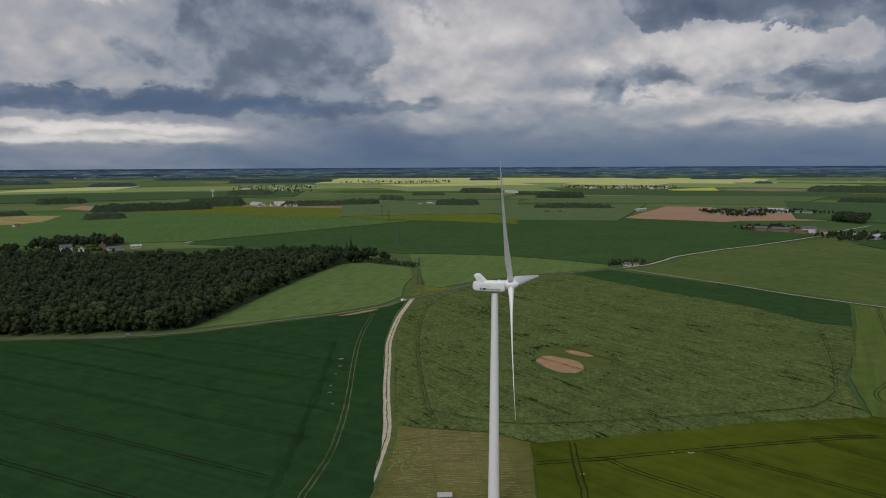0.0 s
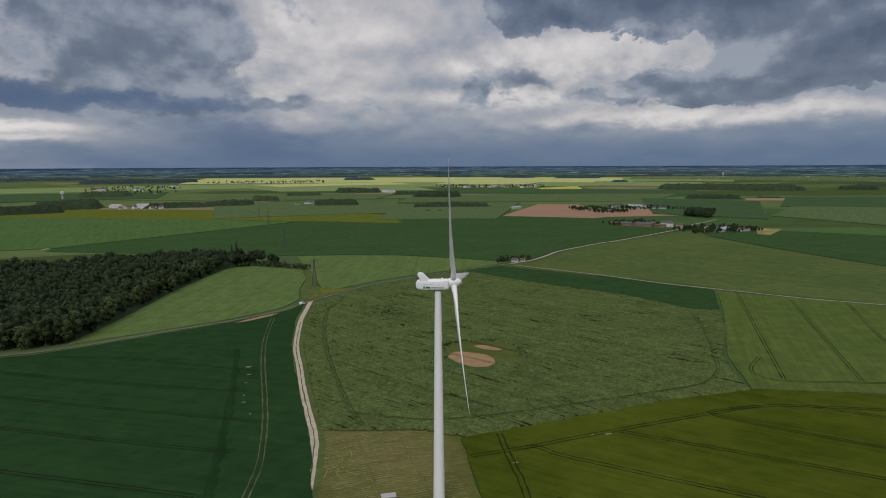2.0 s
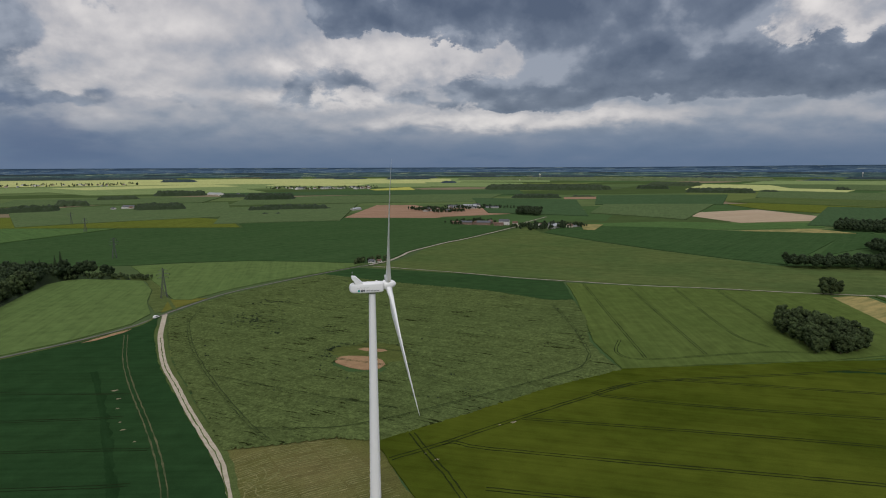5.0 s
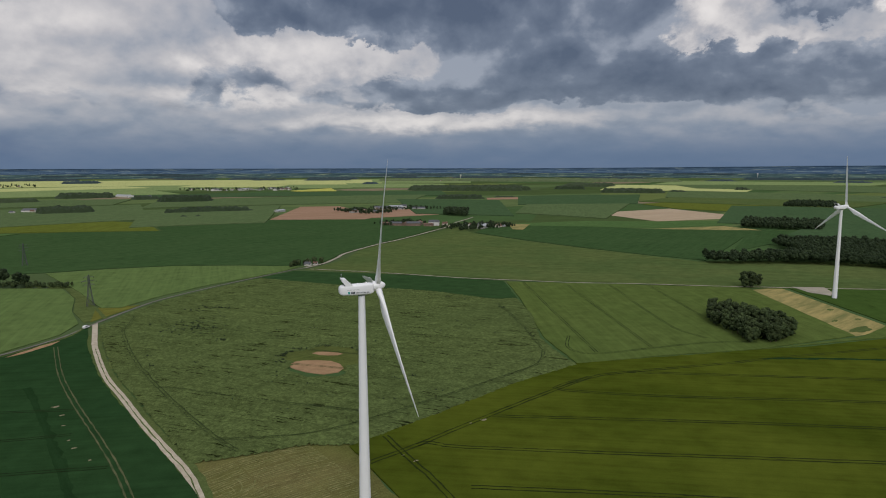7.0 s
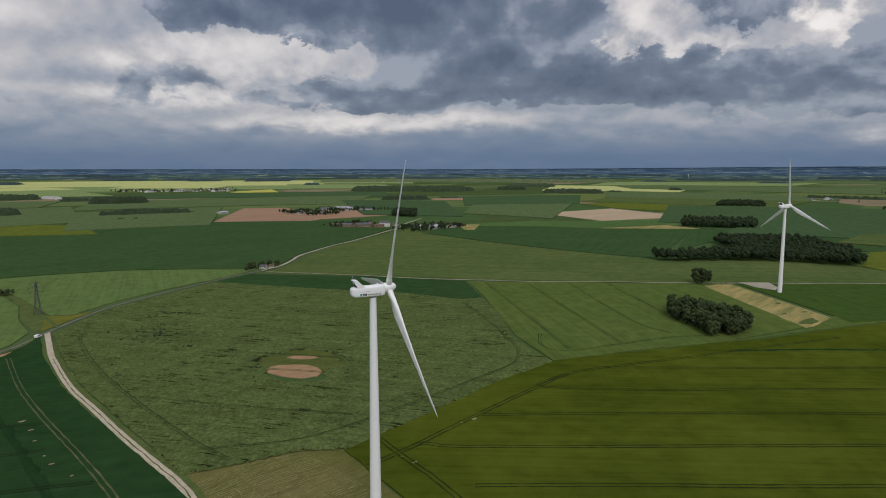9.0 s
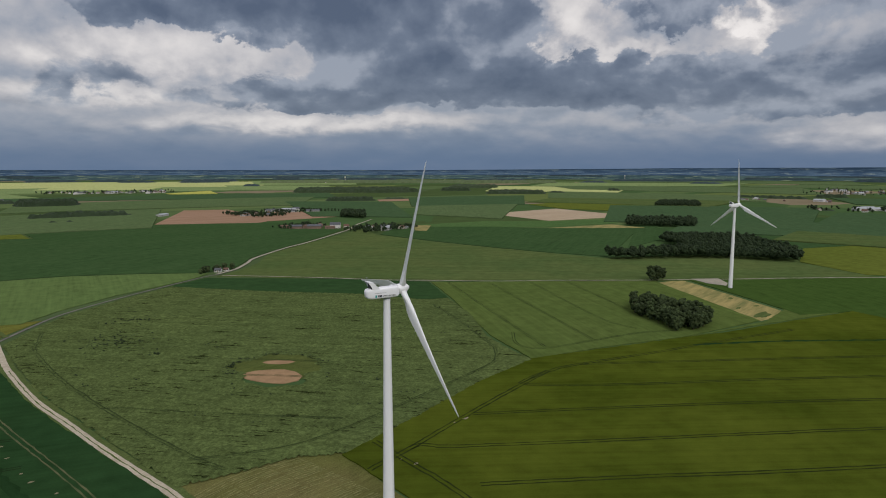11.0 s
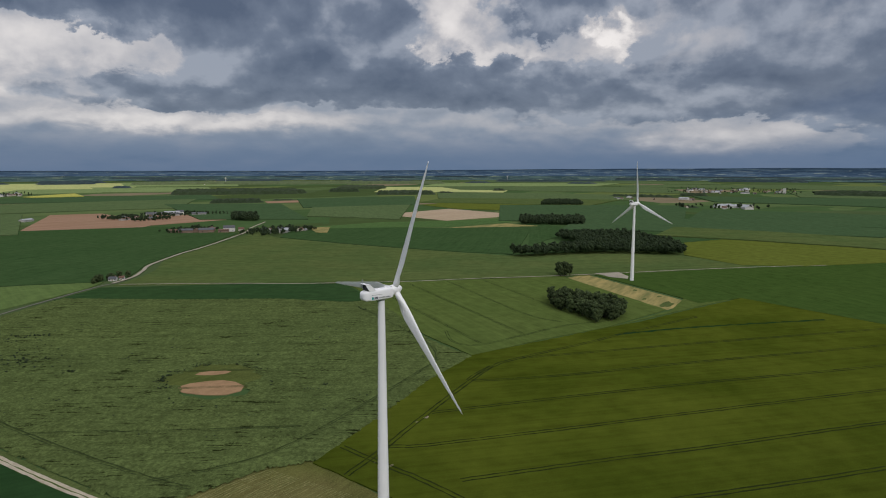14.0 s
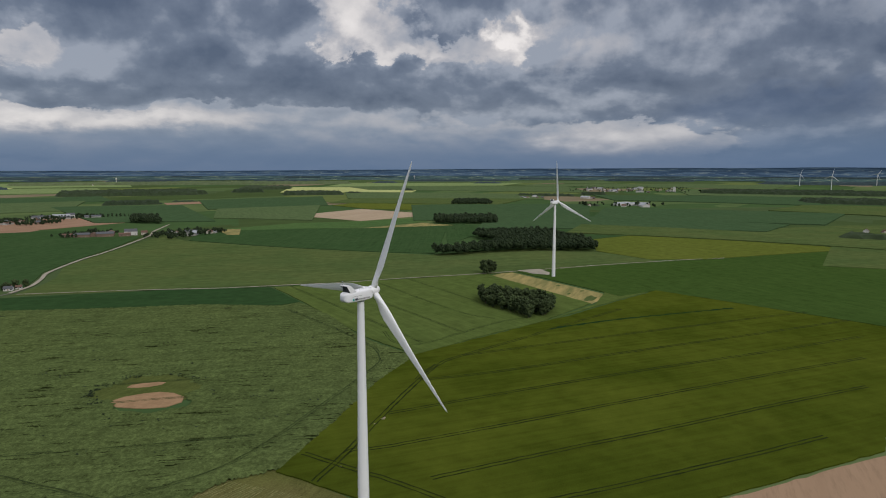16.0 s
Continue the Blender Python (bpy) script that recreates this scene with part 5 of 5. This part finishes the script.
# woods to the north-west: azimuths, distance, depth, height
for row in (
    (-23.8, -20.2, 4208, 500), (-27.3, -23.9, 2351, 150), (-23.6, -14.8, 1832, 130, 15), (-16.7, -12.0, 1952, 240, 16), (-24.4, -21.2, 1585, 70, 11), (-30.5, -27.8, 1818, 60, 10),
    (-13.6, -9.6, 2666, 250), (-9.0, -0.6, 1912, 60, 12), (-4.0, -0.4, 1930, 70, 14), (-0.7, 1.7, 2167, 130, 12), (-13.0, -4.6, 4758, 700, 16), (-31, -26, 5100, 500, 14)):
    sector_wood(*row)
# woods to the north
for row in (
    (2.3, 5.3, 2478, 90, 10), (4.5, 8.5, 1839, 100, 13), (6.4, 10.6, 2716, 200, 14), (15.0, 21.1, 1719, 60, 11), (13.6, 16.6, 1712, 40, 9), (13.9, 18.2, 2245, 190, 15), (11.9, 14.0, 2498, 110, 10),
    (14.2, 17.0, 1567, 16, 5), (31.9, 33.5, 4216, 180, 12), (22.4, 25.0, 5574, 400), (7.7, 10.5, 5004, 400), (16, 19.5, 6100, 500), (27, 31, 5400, 350)):
    sector_wood(*row)
# woods to the north-east
for row in (
    (36.5, 47.2, 3025, 480, 15), (39.1, 43.4, 2265, 80, 12), (49.9, 52.5, 3298, 180, 13), (54.3, 59.4, 2889, 240, 13), (50.7, 55.0, 3754, 450, 13), (44.5, 46.5, 2420, 26, 6)):
    sector_wood(*row)
sector_wood(40.8, 59.7, 4980, 700, 14, "leaf_pale", "far wood with sunlight painted in as pale green")
sector_wood(33.5, 41.5, 5050, 500, 14, "leaf_pale", "far wood with sunlight painted in as pale green")
# woods to the east
for row in (
    (90.9, 106.0, 3252, 420, 14), (97.9, 106.0, 2503, 220, 13), (87.4, 90.1, 6581, 900, 16), (81.1, 83.3, 2975, 60, 13), (65.0, 66.2, 3412, 100, 12), (95.1, 106.0, 5615, 600, 14), (81.2, 82.9, 2064, 26, 7),
    (75.4, 80.6, 2791, 60, 10), (60.0, 61.4, 3050, 80, 8), (71.5, 74.0, 5200, 300, 12), (62.5, 64.5, 5400, 300, 12), (101, 104.5, 1230, 60, 9), (104, 112, 1320, 120, 12)):
    sector_wood(*row)
# low woods with haze painted into their leaves, one behind another
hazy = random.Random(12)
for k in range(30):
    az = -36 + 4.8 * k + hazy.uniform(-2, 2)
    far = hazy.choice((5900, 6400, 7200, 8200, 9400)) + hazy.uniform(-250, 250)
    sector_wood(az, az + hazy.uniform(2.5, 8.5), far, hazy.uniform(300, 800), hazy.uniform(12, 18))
wood("scrub", fill([(-60, 752), (-23, 760), (31, 714), (38, 722), (0, 758), (-50, 796)], 4.2, 21), 1, "low light green scrub at the tip of a wood", 0.36, 22, "leaf")


# ---- buildings ----
def house(x, y, turn, w, d, h, roof_h, wall_mat, roof_mat, label, name="house", windows=3, chimney=True, eaves=0.35):
    """wall, pitched roof with eaves, door, windows and chimney. The ridge runs along w."""
    k = spread(x, y)[3]
    root = new(name)
    root.matrix_world = Matrix.Translation(ground_at(x, y, 0.0)) @ Matrix.Rotation(radians(turn), 4, "Z") @ Matrix.Scale(k, 4)
    bm = bmesh.new()
    a = [bm.verts.new(p) for p in ((-w / 2, -d / 2, -0.3), (w / 2, -d / 2, -0.3), (w / 2, d / 2, -0.3), (-w / 2, d / 2, -0.3))]
    b = [bm.verts.new(p) for p in ((-w / 2, -d / 2, h), (w / 2, -d / 2, h), (w / 2, d / 2, h), (-w / 2, d / 2, h))]
    g0, g1 = bm.verts.new((-w / 2, 0, h + roof_h - 0.1)), bm.verts.new((w / 2, 0, h + roof_h - 0.1))
    for f in ((a[0], a[1], b[1], b[0]), (a[2], a[3], b[3], b[2]), (a[1], a[2], b[2], g1, b[1]), (a[3], a[0], b[0], g0, b[3]), a[::-1]):
        bm.faces.new(f)
    part("wall", bm, M[wall_mat], root)
    for s in (-1, 1):
        bm = bmesh.new()
        slope = roof_h / (d / 2)
        e, z0, z1 = d / 2 + eaves, h - eaves * slope, h + roof_h
        q = [bm.verts.new(p) for p in ((-w / 2 - eaves, s * e, z0), (w / 2 + eaves, s * e, z0), (w / 2 + eaves, 0, z1), (-w / 2 - eaves, 0, z1),
                                       (-w / 2 - eaves, s * e, z0 + 0.2), (w / 2 + eaves, s * e, z0 + 0.2), (w / 2 + eaves, 0, z1 + 0.2), (-w / 2 - eaves, 0, z1 + 0.2))]
        for f in ((3, 2, 1, 0), (4, 5, 6, 7), (0, 1, 5, 4), (1, 2, 6, 5), (2, 3, 7, 6), (3, 0, 4, 7)):
            bm.faces.new([q[i] for i in f])
        bmesh.ops.recalc_face_normals(bm, faces=bm.faces[:])
        part("roof", bm, M[roof_mat], root)
    for s in (-1, 1):
        for i in range(windows):
            px = -w / 2 + w * (i + 0.5) / windows
            bm = bmesh.new()
            y0, y1 = sorted((s * d / 2, s * (d / 2 + 0.06)))
            if i == windows // 2 and s < 0:
                box(bm, px - 0.5, px + 0.5, y0, y1, 0, 2.1)
                part("door", bm, M["window_wood"], root, "wooden door")
            else:
                box(bm, px - 0.6, px + 0.6, y0, y1, 1.0, 2.3)
                part("window", bm, M["glass"], root, "dark window")
    if chimney:
        bm = bmesh.new()
        box(bm, w * 0.28, w * 0.28 + 0.8, -0.35, 0.35, h + roof_h * 0.6, h + roof_h + 1.0)
        part("chimney", bm, M["brick_wall"], root)
    return tagged(root, label, "house" if name == "house" else "barn", "farm buildings" if name == "barn" else "village houses")


HOUSES = (("render", "red_tile", "beige rendered house with a brown tile roof"), ("white_render", "slate", "white house with a dark slate roof"),
          ("white_render", "red_tile", "white house with a brown tile roof"), ("brick_wall", "slate", "brick house with a slate roof"))


def some_house(x, y, rnd):
    wm, rm, lab = rnd.choice(HOUSES)
    house(x, y, rnd.uniform(0, 180), rnd.uniform(9, 15), rnd.uniform(7, 9), rnd.uniform(3, 5), rnd.uniform(2.5, 4), wm, rm, lab)


def barn(x, y, turn, w, d, h=5.0, roof="sheet_roof", wall="concrete"):
    lab = {"sheet_roof": "long barn with a pale sheet roof", "slate": "long barn with a dark roof", "red_tile": "old barn with a brown tile roof"}[roof]
    house(x, y, turn, w, d, h, d * 0.2, wall, roof, lab, "barn", 2, False, 0.5)


# farm at the end of the lane
for row in ((648, 1054, -47, 24, 13, 5, "slate"), (674, 1032, -40, 26, 15, 5, "slate"), (668, 1052, 43, 22, 10, 4, "red_tile"), (696, 1044, 43, 24, 12, 5, "red_tile"), (640, 1075, -40, 20, 10, 4, "red_tile"), (690, 1005, -47, 18, 9, 4, "red_tile")):
    barn(*row, wall="brick_wall")
house(706, 1008, -47, 20, 10, 7, 4, "white_render", "slate", "white farmhouse with a dark slate roof")
house(722, 994, -47, 10, 8, 4, 3, "render", "red_tile", "small beige house beside a lane")
# farm among trees beyond the lane
for row in ((742, 905, 30, 28, 14, 5, "sheet_roof"), (760, 925, 120, 20, 12, 5, "slate"), (788, 898, 20, 22, 9, 3.5, "sheet_roof")):
    barn(*row)
house(725, 925, 40, 13, 9, 5, 3.5, "white_render", "red_tile", "white house among trees")
house(772, 895, 10, 12, 8, 4, 3, "render", "red_tile", "beige house among trees")
house(738, 950, 70, 12, 8, 4, 3, "white_render", "slate", "white house among trees")
# farms on the bare field
for row in ((905, 1490, -40, 40, 15, 5, "slate"), (940, 1470, -40, 36, 16, 6, "sheet_roof"), (925, 1440, -40, 30, 12, 4, "slate"), (965, 1400, -40, 34, 13, 5, "slate"), (792, 1450, 20, 26, 12, 4, "slate"), (770, 1410, 20, 24, 12, 4, "red_tile"), (640, 1560, 30, 34, 12, 4, "sheet_roof")):
    barn(*row)
for x, y in ((785, 1385), (800, 1360), (805, 1420), (880, 1470)):
    some_house(x, y, rnd)
house(960, 1465, -40, 18, 10, 7, 4, "white_render", "slate", "tall white farmhouse with slate roof")
# houses behind the wood
house(-437, 912, 20, 15, 9, 6, 4, "white_render", "slate", "white manor house with a slate roof behind a wood")
house(-417, 914, 100, 9, 7, 4, 3, "white_render", "red_tile", "small white gabled house")
barn(-376, 922, 35, 20, 11, 3.5, "slate")
barn(-355, 940, 20, 14, 9, 3.5, "sheet_roof")
barn(-560, 955, 20, 20, 10, 3.5, "slate")
house(-402, 944, 120, 10, 8, 4, 4, "brick_wall", "red_tile", "brick house with a steep tile roof")
# small house by the lane junction
house(274, 700, -50, 7.5, 5, 2.4, 1.9, "white_render", "slate", "small white house among bushes at a junction")
house(284, 700, -50, 5, 4, 2.1, 1.4, "white_render", "red_tile", "small white outbuilding at a junction")


def village(az0, az1, near, far, n, seed, sheds=1):
    r = random.Random(seed)
    for k in range(n):
        x, y = polar(r.uniform(az0, az1), r.uniform(near, far))
        if k < sheds:
            barn(x, y, r.uniform(0, 180), r.uniform(35, 60), r.uniform(16, 24), 6, r.choice(("sheet_roof", "sheet_roof", "slate")), "white_render")
        else:
            some_house(x, y, r)


village(-12, -5, 1900, 2020, 22, 1, 3)
village(-13, -6, 2900, 3900, 34, 2, 6)
village(-3, 5, 4300, 4700, 26, 3, 4)
village(16.5, 25.5, 3250, 3500, 40, 4, 7)
village(3, 5.5, 1900, 1960, 4, 5, 1)
village(81, 87.5, 2020, 2180, 10, 6, 6)
village(81, 89.6, 3350, 4200, 46, 7, 7)
village(75.5, 83, 2560, 2680, 12, 8, 2)
village(36, 46, 5000, 5600, 22, 9, 3)
village(102, 110, 1330, 1480, 9, 10, 3)
village(-34, -28, 1440, 1520, 7, 12, 1)
village(-28, -14, 7000, 8500, 10, 13, 4)
village(11, 14, 2700, 2780, 4, 14, 2)
wood("woodland", [polar(rnd.uniform(16, 26), rnd.uniform(3200, 3560)) for _ in range(130)], 2, "trees among village houses", 0.75, 31)
wood("woodland", [polar(rnd.uniform(-13, -6), rnd.uniform(2900, 3900)) for _ in range(90)], 2, "trees among village houses", 0.8, 32)
wood("woodland", [polar(rnd.uniform(80, 90), rnd.uniform(3300, 4250)) for _ in range(130)], 2, "trees among village houses", 0.75, 33)
wood("woodland", [polar(rnd.uniform(81, 88), rnd.uniform(2000, 2200)) for _ in range(34)], 1, "trees among farm buildings", 0.8, 34)
wood("woodland", [polar(rnd.uniform(-4, 6), rnd.uniform(4200, 4800)) for _ in range(90)], 2, "trees among village houses", 0.9, 35)
wood("woodland", [(rnd.uniform(670, 810), rnd.uniform(880, 965)) for _ in range(130)], 1, "trees round a farm", 0.55, 36)
wood("woodland", [(rnd.uniform(622, 720), rnd.uniform(1048, 1105)) for _ in range(70)], 1, "trees beside barns", 0.5, 37)
wood("woodland", [(rnd.uniform(755, 835), rnd.uniform(1330, 1500)) for _ in range(150)], 1, "trees round a farm", 0.58, 38)
wood("woodland", [(rnd.uniform(880, 1015), rnd.uniform(1395, 1530)) for _ in range(120)], 1, "trees round a farm", 0.5, 39)
for cx, cy, sx, sy, n, size, seed in ((-468, 952, 22, 30, 60, 1.0, 40), (-415, 972, 26, 16, 50, 0.95, 41), (-560, 905, 60, 22, 110, 0.75, 43), (-455, 880, 40, 12, 40, 0.5, 44), (-395, 898, 20, 8, 14, 0.4, 45)):
    wood("woodland", [(rnd.gauss(cx, sx * 0.6), rnd.gauss(cy, sy * 0.6)) for _ in range(n)], 1, "garden trees round houses behind a wood", size, seed)
# rows of poplars by the far farms
wood("woodland", [polar(33.5 + 0.33 * k, 1700 + rnd.uniform(-6, 6)) for k in range(26)], 2, "row of trees along a field edge", 0.55, 42)


def water_tower(az, far, height, label):
    x, y = polar(az, far)
    root = new("water_tower")
    root.matrix_world = Matrix.Translation(ground_at(x, y)) @ Matrix.Scale(spread(x, y)[3], 4)
    bm = bmesh.new()
    lathe(bm, [(-1, 3.2), (height * 0.68, 2.8), (height * 0.7, 2.8)], 20)
    part("shaft", bm, M["concrete"], root)
    bm = bmesh.new()
    lathe(bm, [(height * 0.66, 3.0), (height * 0.76, 6.4), (height * 0.98, 6.6), (height, 6.0), (height * 1.02, 1.0)], 24)
    part("tank", bm, M["white_render"], root, "pale round tank")
    tagged(root, label, "water tower")


water_tower(-14.6, 2560, 30, "pale concrete water tower above trees")
water_tower(41.0, 6000, 40, "far white water tower above woods")
water_tower(66.0, 7400, 42, "far pale water tower on the skyline")

# grain silo of the far village
sx, sy = polar(88.8, 3500)
silo = new("grain_silo")
silo.matrix_world = Matrix.Translation(ground_at(sx, sy)) @ Matrix.Scale(spread(sx, sy)[3], 4)
for k in range(4):
    bm = bmesh.new()
    lathe(bm, [(-1, 6), (19, 6), (21, 3), (21.5, 0.5)], 18)
    o = part("bin", bm, M["concrete"], silo)
    o.location = (k * 12.2, 0, 0)
bm = bmesh.new()
box(bm, -14, -6, -6, 6, -1, 26)
part("head_house", bm, M["white_render"], silo, "tall pale head house")
tagged(silo, "pale concrete grain silo at a village edge", "silo")


# ---- small things ----
def pylon(x, y, height, turn, label):
    """A lattice pylon: four legs, cross bracing, three pairs of arms."""
    root = new("power_pylon")
    root.matrix_world = Matrix.Translation(ground_at(x, y)) @ Matrix.Rotation(radians(turn), 4, "Z")
    levels = [(0, 2.6), (height * 0.2, 2.0), (height * 0.38, 1.5), (height * 0.54, 1.05), (height * 0.68, 0.75), (height * 0.8, 0.6), (height * 0.92, 0.5), (height, 0.12)]
    corner = ((-1, -1), (1, -1), (1, 1), (-1, 1))
    for cx, cy in corner:
        bm = bmesh.new()
        for (z0, r0), (z1, r1) in zip(levels, levels[1:]):
            bar(bm, (cx * r0, cy * r0, z0), (cx * r1, cy * r1, z1), 0.24)
        part("leg", bm, M["galvanised"], root)
    bm = bmesh.new()
    for (z0, r0), (z1, r1) in zip(levels, levels[1:]):
        for i in range(4):
            (ax, ay), (bx, by) = corner[i], corner[(i + 1) % 4]
            bar(bm, (ax * r0, ay * r0, z0), (bx * r1, by * r1, z1), 0.13)
            bar(bm, (bx * r0, by * r0, z0), (ax * r1, ay * r1, z1), 0.13)
            bar(bm, (ax * r1, ay * r1, z1), (bx * r1, by * r1, z1), 0.13)
    part("bracing", bm, M["galvanised"], root)
    for z, l in ((height * 0.68, 4.4), (height * 0.8, 5.4), (height * 0.92, 3.6)):
        for s in (-1, 1):
            bm = bmesh.new()
            bar(bm, (0, -0.5, z), (s * l, 0, z + 0.1), 0.16)
            bar(bm, (0, 0.5, z), (s * l, 0, z + 0.1), 0.16)
            bar(bm, (0, 0, z + 1.2), (s * l, 0, z + 0.1), 0.14)
            arm = part("arm", bm, M["galvanised"], root)
            bm = bmesh.new()
            lathe(bm, [(z - 1.3, 0.06), (z - 1.2, 0.14), (z - 0.2, 0.14), (z + 0.1, 0.05)], 8)
            for v in bm.verts:
                v.co.x += s * l
            part("insulator", bm, M["glass"], arm)
    return tagged(root, label, "pylon", "power pylons")


for x, y, h in ((31.5, 612, 27), (18, 905, 27), (6, 1297, 26), (-9, 1480, 26)):
    pylon(x, y, h, 3, "dark steel lattice power pylon in a field")


def vehicle(x, y, turn, long, wide, high, paint, label, name):
    """body, glazed cabin and four wheels."""
    root = new(name)
    root.matrix_world = pose(x, y, 0.36, 0, 0, turn)
    prof = ((-0.5, 0.25), (0.5, 0.25), (0.5, 0.5), (0.46, 0.58), (0.3, 0.62), (0.16, 0.97), (-0.42, 1.0), (-0.5, 0.8))
    bm = bmesh.new()
    rows = []
    for s, k in ((-1, 0.86), (-0.92, 1.0), (0.92, 1.0), (1, 0.86)):
        rows.append([bm.verts.new((px * long * (0.98 if k < 1 else 1), s * wide / 2, pz * high * (0.96 if k < 1 else 1))) for px, pz in prof])
    for p, q in zip(rows, rows[1:]):
        for i in range(8):
            bm.faces.new((p[i], p[(i + 1) % 8], q[(i + 1) % 8], q[i]))
    bm.faces.new(rows[0][::-1])
    bm.faces.new(rows[-1])
    bmesh.ops.recalc_face_normals(bm, faces=bm.faces[:])
    part("body", bm, M[paint], root)
    bm = bmesh.new()
    for s in (-1, 1):
        y0, y1 = sorted((s * wide * 0.495, s * (wide * 0.5 + 0.03)))
        box(bm, -0.3 * long, 0.16 * long, y0, y1, high * 0.66, high * 0.9)
    part("side_window", bm, M["glass"], root, "dark side windows")
    bm = bmesh.new()
    bar(bm, (0.31 * long, 0, 0.64 * high), (0.19 * long, 0, 0.93 * high), wide * 0.5)
    part("windscreen", bm, M["glass"], root, "dark windscreen")
    for wx in (-0.32, 0.32):
        for s in (-1, 1):
            bm = bmesh.new()
            lathe(bm, [(-0.11, 0.3), (-0.09, 0.33), (0.09, 0.33), (0.11, 0.3)], 16)
            wheel = part("wheel", bm, M["rubber"], root, "dark wheel")
            wheel.matrix_basis = pose(wx * long, s * wide * 0.44, 0.33, 90, 0, 0)
    return tagged(root, label, "vehicle")


vehicle(14, 533.5, 45, 5.2, 2.0, 2.2, "car_white", "white van on the country road at a junction", "van")
vehicle(-175, 441.2, 2, 4.3, 1.8, 1.5, "car_grey", "grey car on the road below a wood", "car")

# transformer kiosk at the foot of the turbine
kiosk = new("transformer_kiosk")
kiosk.matrix_world = pose(18.5, 205, 0.1, 0, 0, -4)
bm = bmesh.new()
box(bm, -2.4, 2.4, -1.3, 1.3, 0, 2.5)
part("body", bm, M["green_box"], kiosk)
bm = bmesh.new()
box(bm, -2.6, 2.6, -1.5, 1.5, 2.5, 2.75, 0.05)
part("roof", bm, M["concrete"], kiosk, "flat pale roof")
for k in (-1, 1):
    bm = bmesh.new()
    box(bm, k * 1.1 - 0.6, k * 1.1 + 0.6, -1.34, -1.3, 0.15, 2.2)
    part("door", bm, M["grey_metal"], kiosk, "grey louvred door")
bm = bmesh.new()
box(bm, -2.8, 2.8, -1.8, 1.8, -0.25, 0.02)
part("plinth", bm, M["concrete"], kiosk)
tagged(kiosk, "dark slate grey transformer kiosk with a pale flat roof", "kiosk")

# weeds in the thin part of the rape and round the dried pond
wr = random.Random(77)
wood("weeds", [(72 + wr.gauss(0, 11), 486 + wr.gauss(0, 11)) for _ in range(130)] + [(105 + wr.gauss(0, 12), 542 + wr.gauss(0, 8)) for _ in range(50)], 2, "dark green weeds in a rape field", 0.20, 5, squash=0.5)
wood("weeds", [(111 + (26 + wr.uniform(-3, 5)) * math.cos(a), 363 + (27 + wr.uniform(-3, 5)) * math.sin(a)) for a in (wr.uniform(-0.5, 3.1) for _ in range(240))], 2, "dark green weeds round a dried pond", 0.13, 6, squash=0.5)
tufts = []
while len(tufts) < 420:
    x, y = wr.uniform(22, 300), wr.uniform(275, 620)
    if noise.noise((x * 0.02, y * 0.02, 4.0)) > wr.uniform(-0.3, 0.6):
        n = wr.randint(1, 6)
        tufts += [(x + 0.53 * d + wr.gauss(0, 0.7), y - 0.85 * d + wr.gauss(0, 0.7)) for d in (wr.uniform(-4, 4) for _ in range(n))]
edge = [(24, 530), (84, 590), (195, 645), (238, 560), (288, 480), (305, 420), (290, 365), (232, 290), (215, 262), (110, 256), (60, 250), (22, 275)]
keep = inside(edge, np.array([p[0] for p in tufts]), np.array([p[1] for p in tufts]))
wood("weeds", [p for p, k in zip(tufts, keep) if k and math.hypot(p[0] - 111, p[1] - 363) > 32], 2, "scattered dark tufts in a rape field", 0.15, 7, squash=0.6)
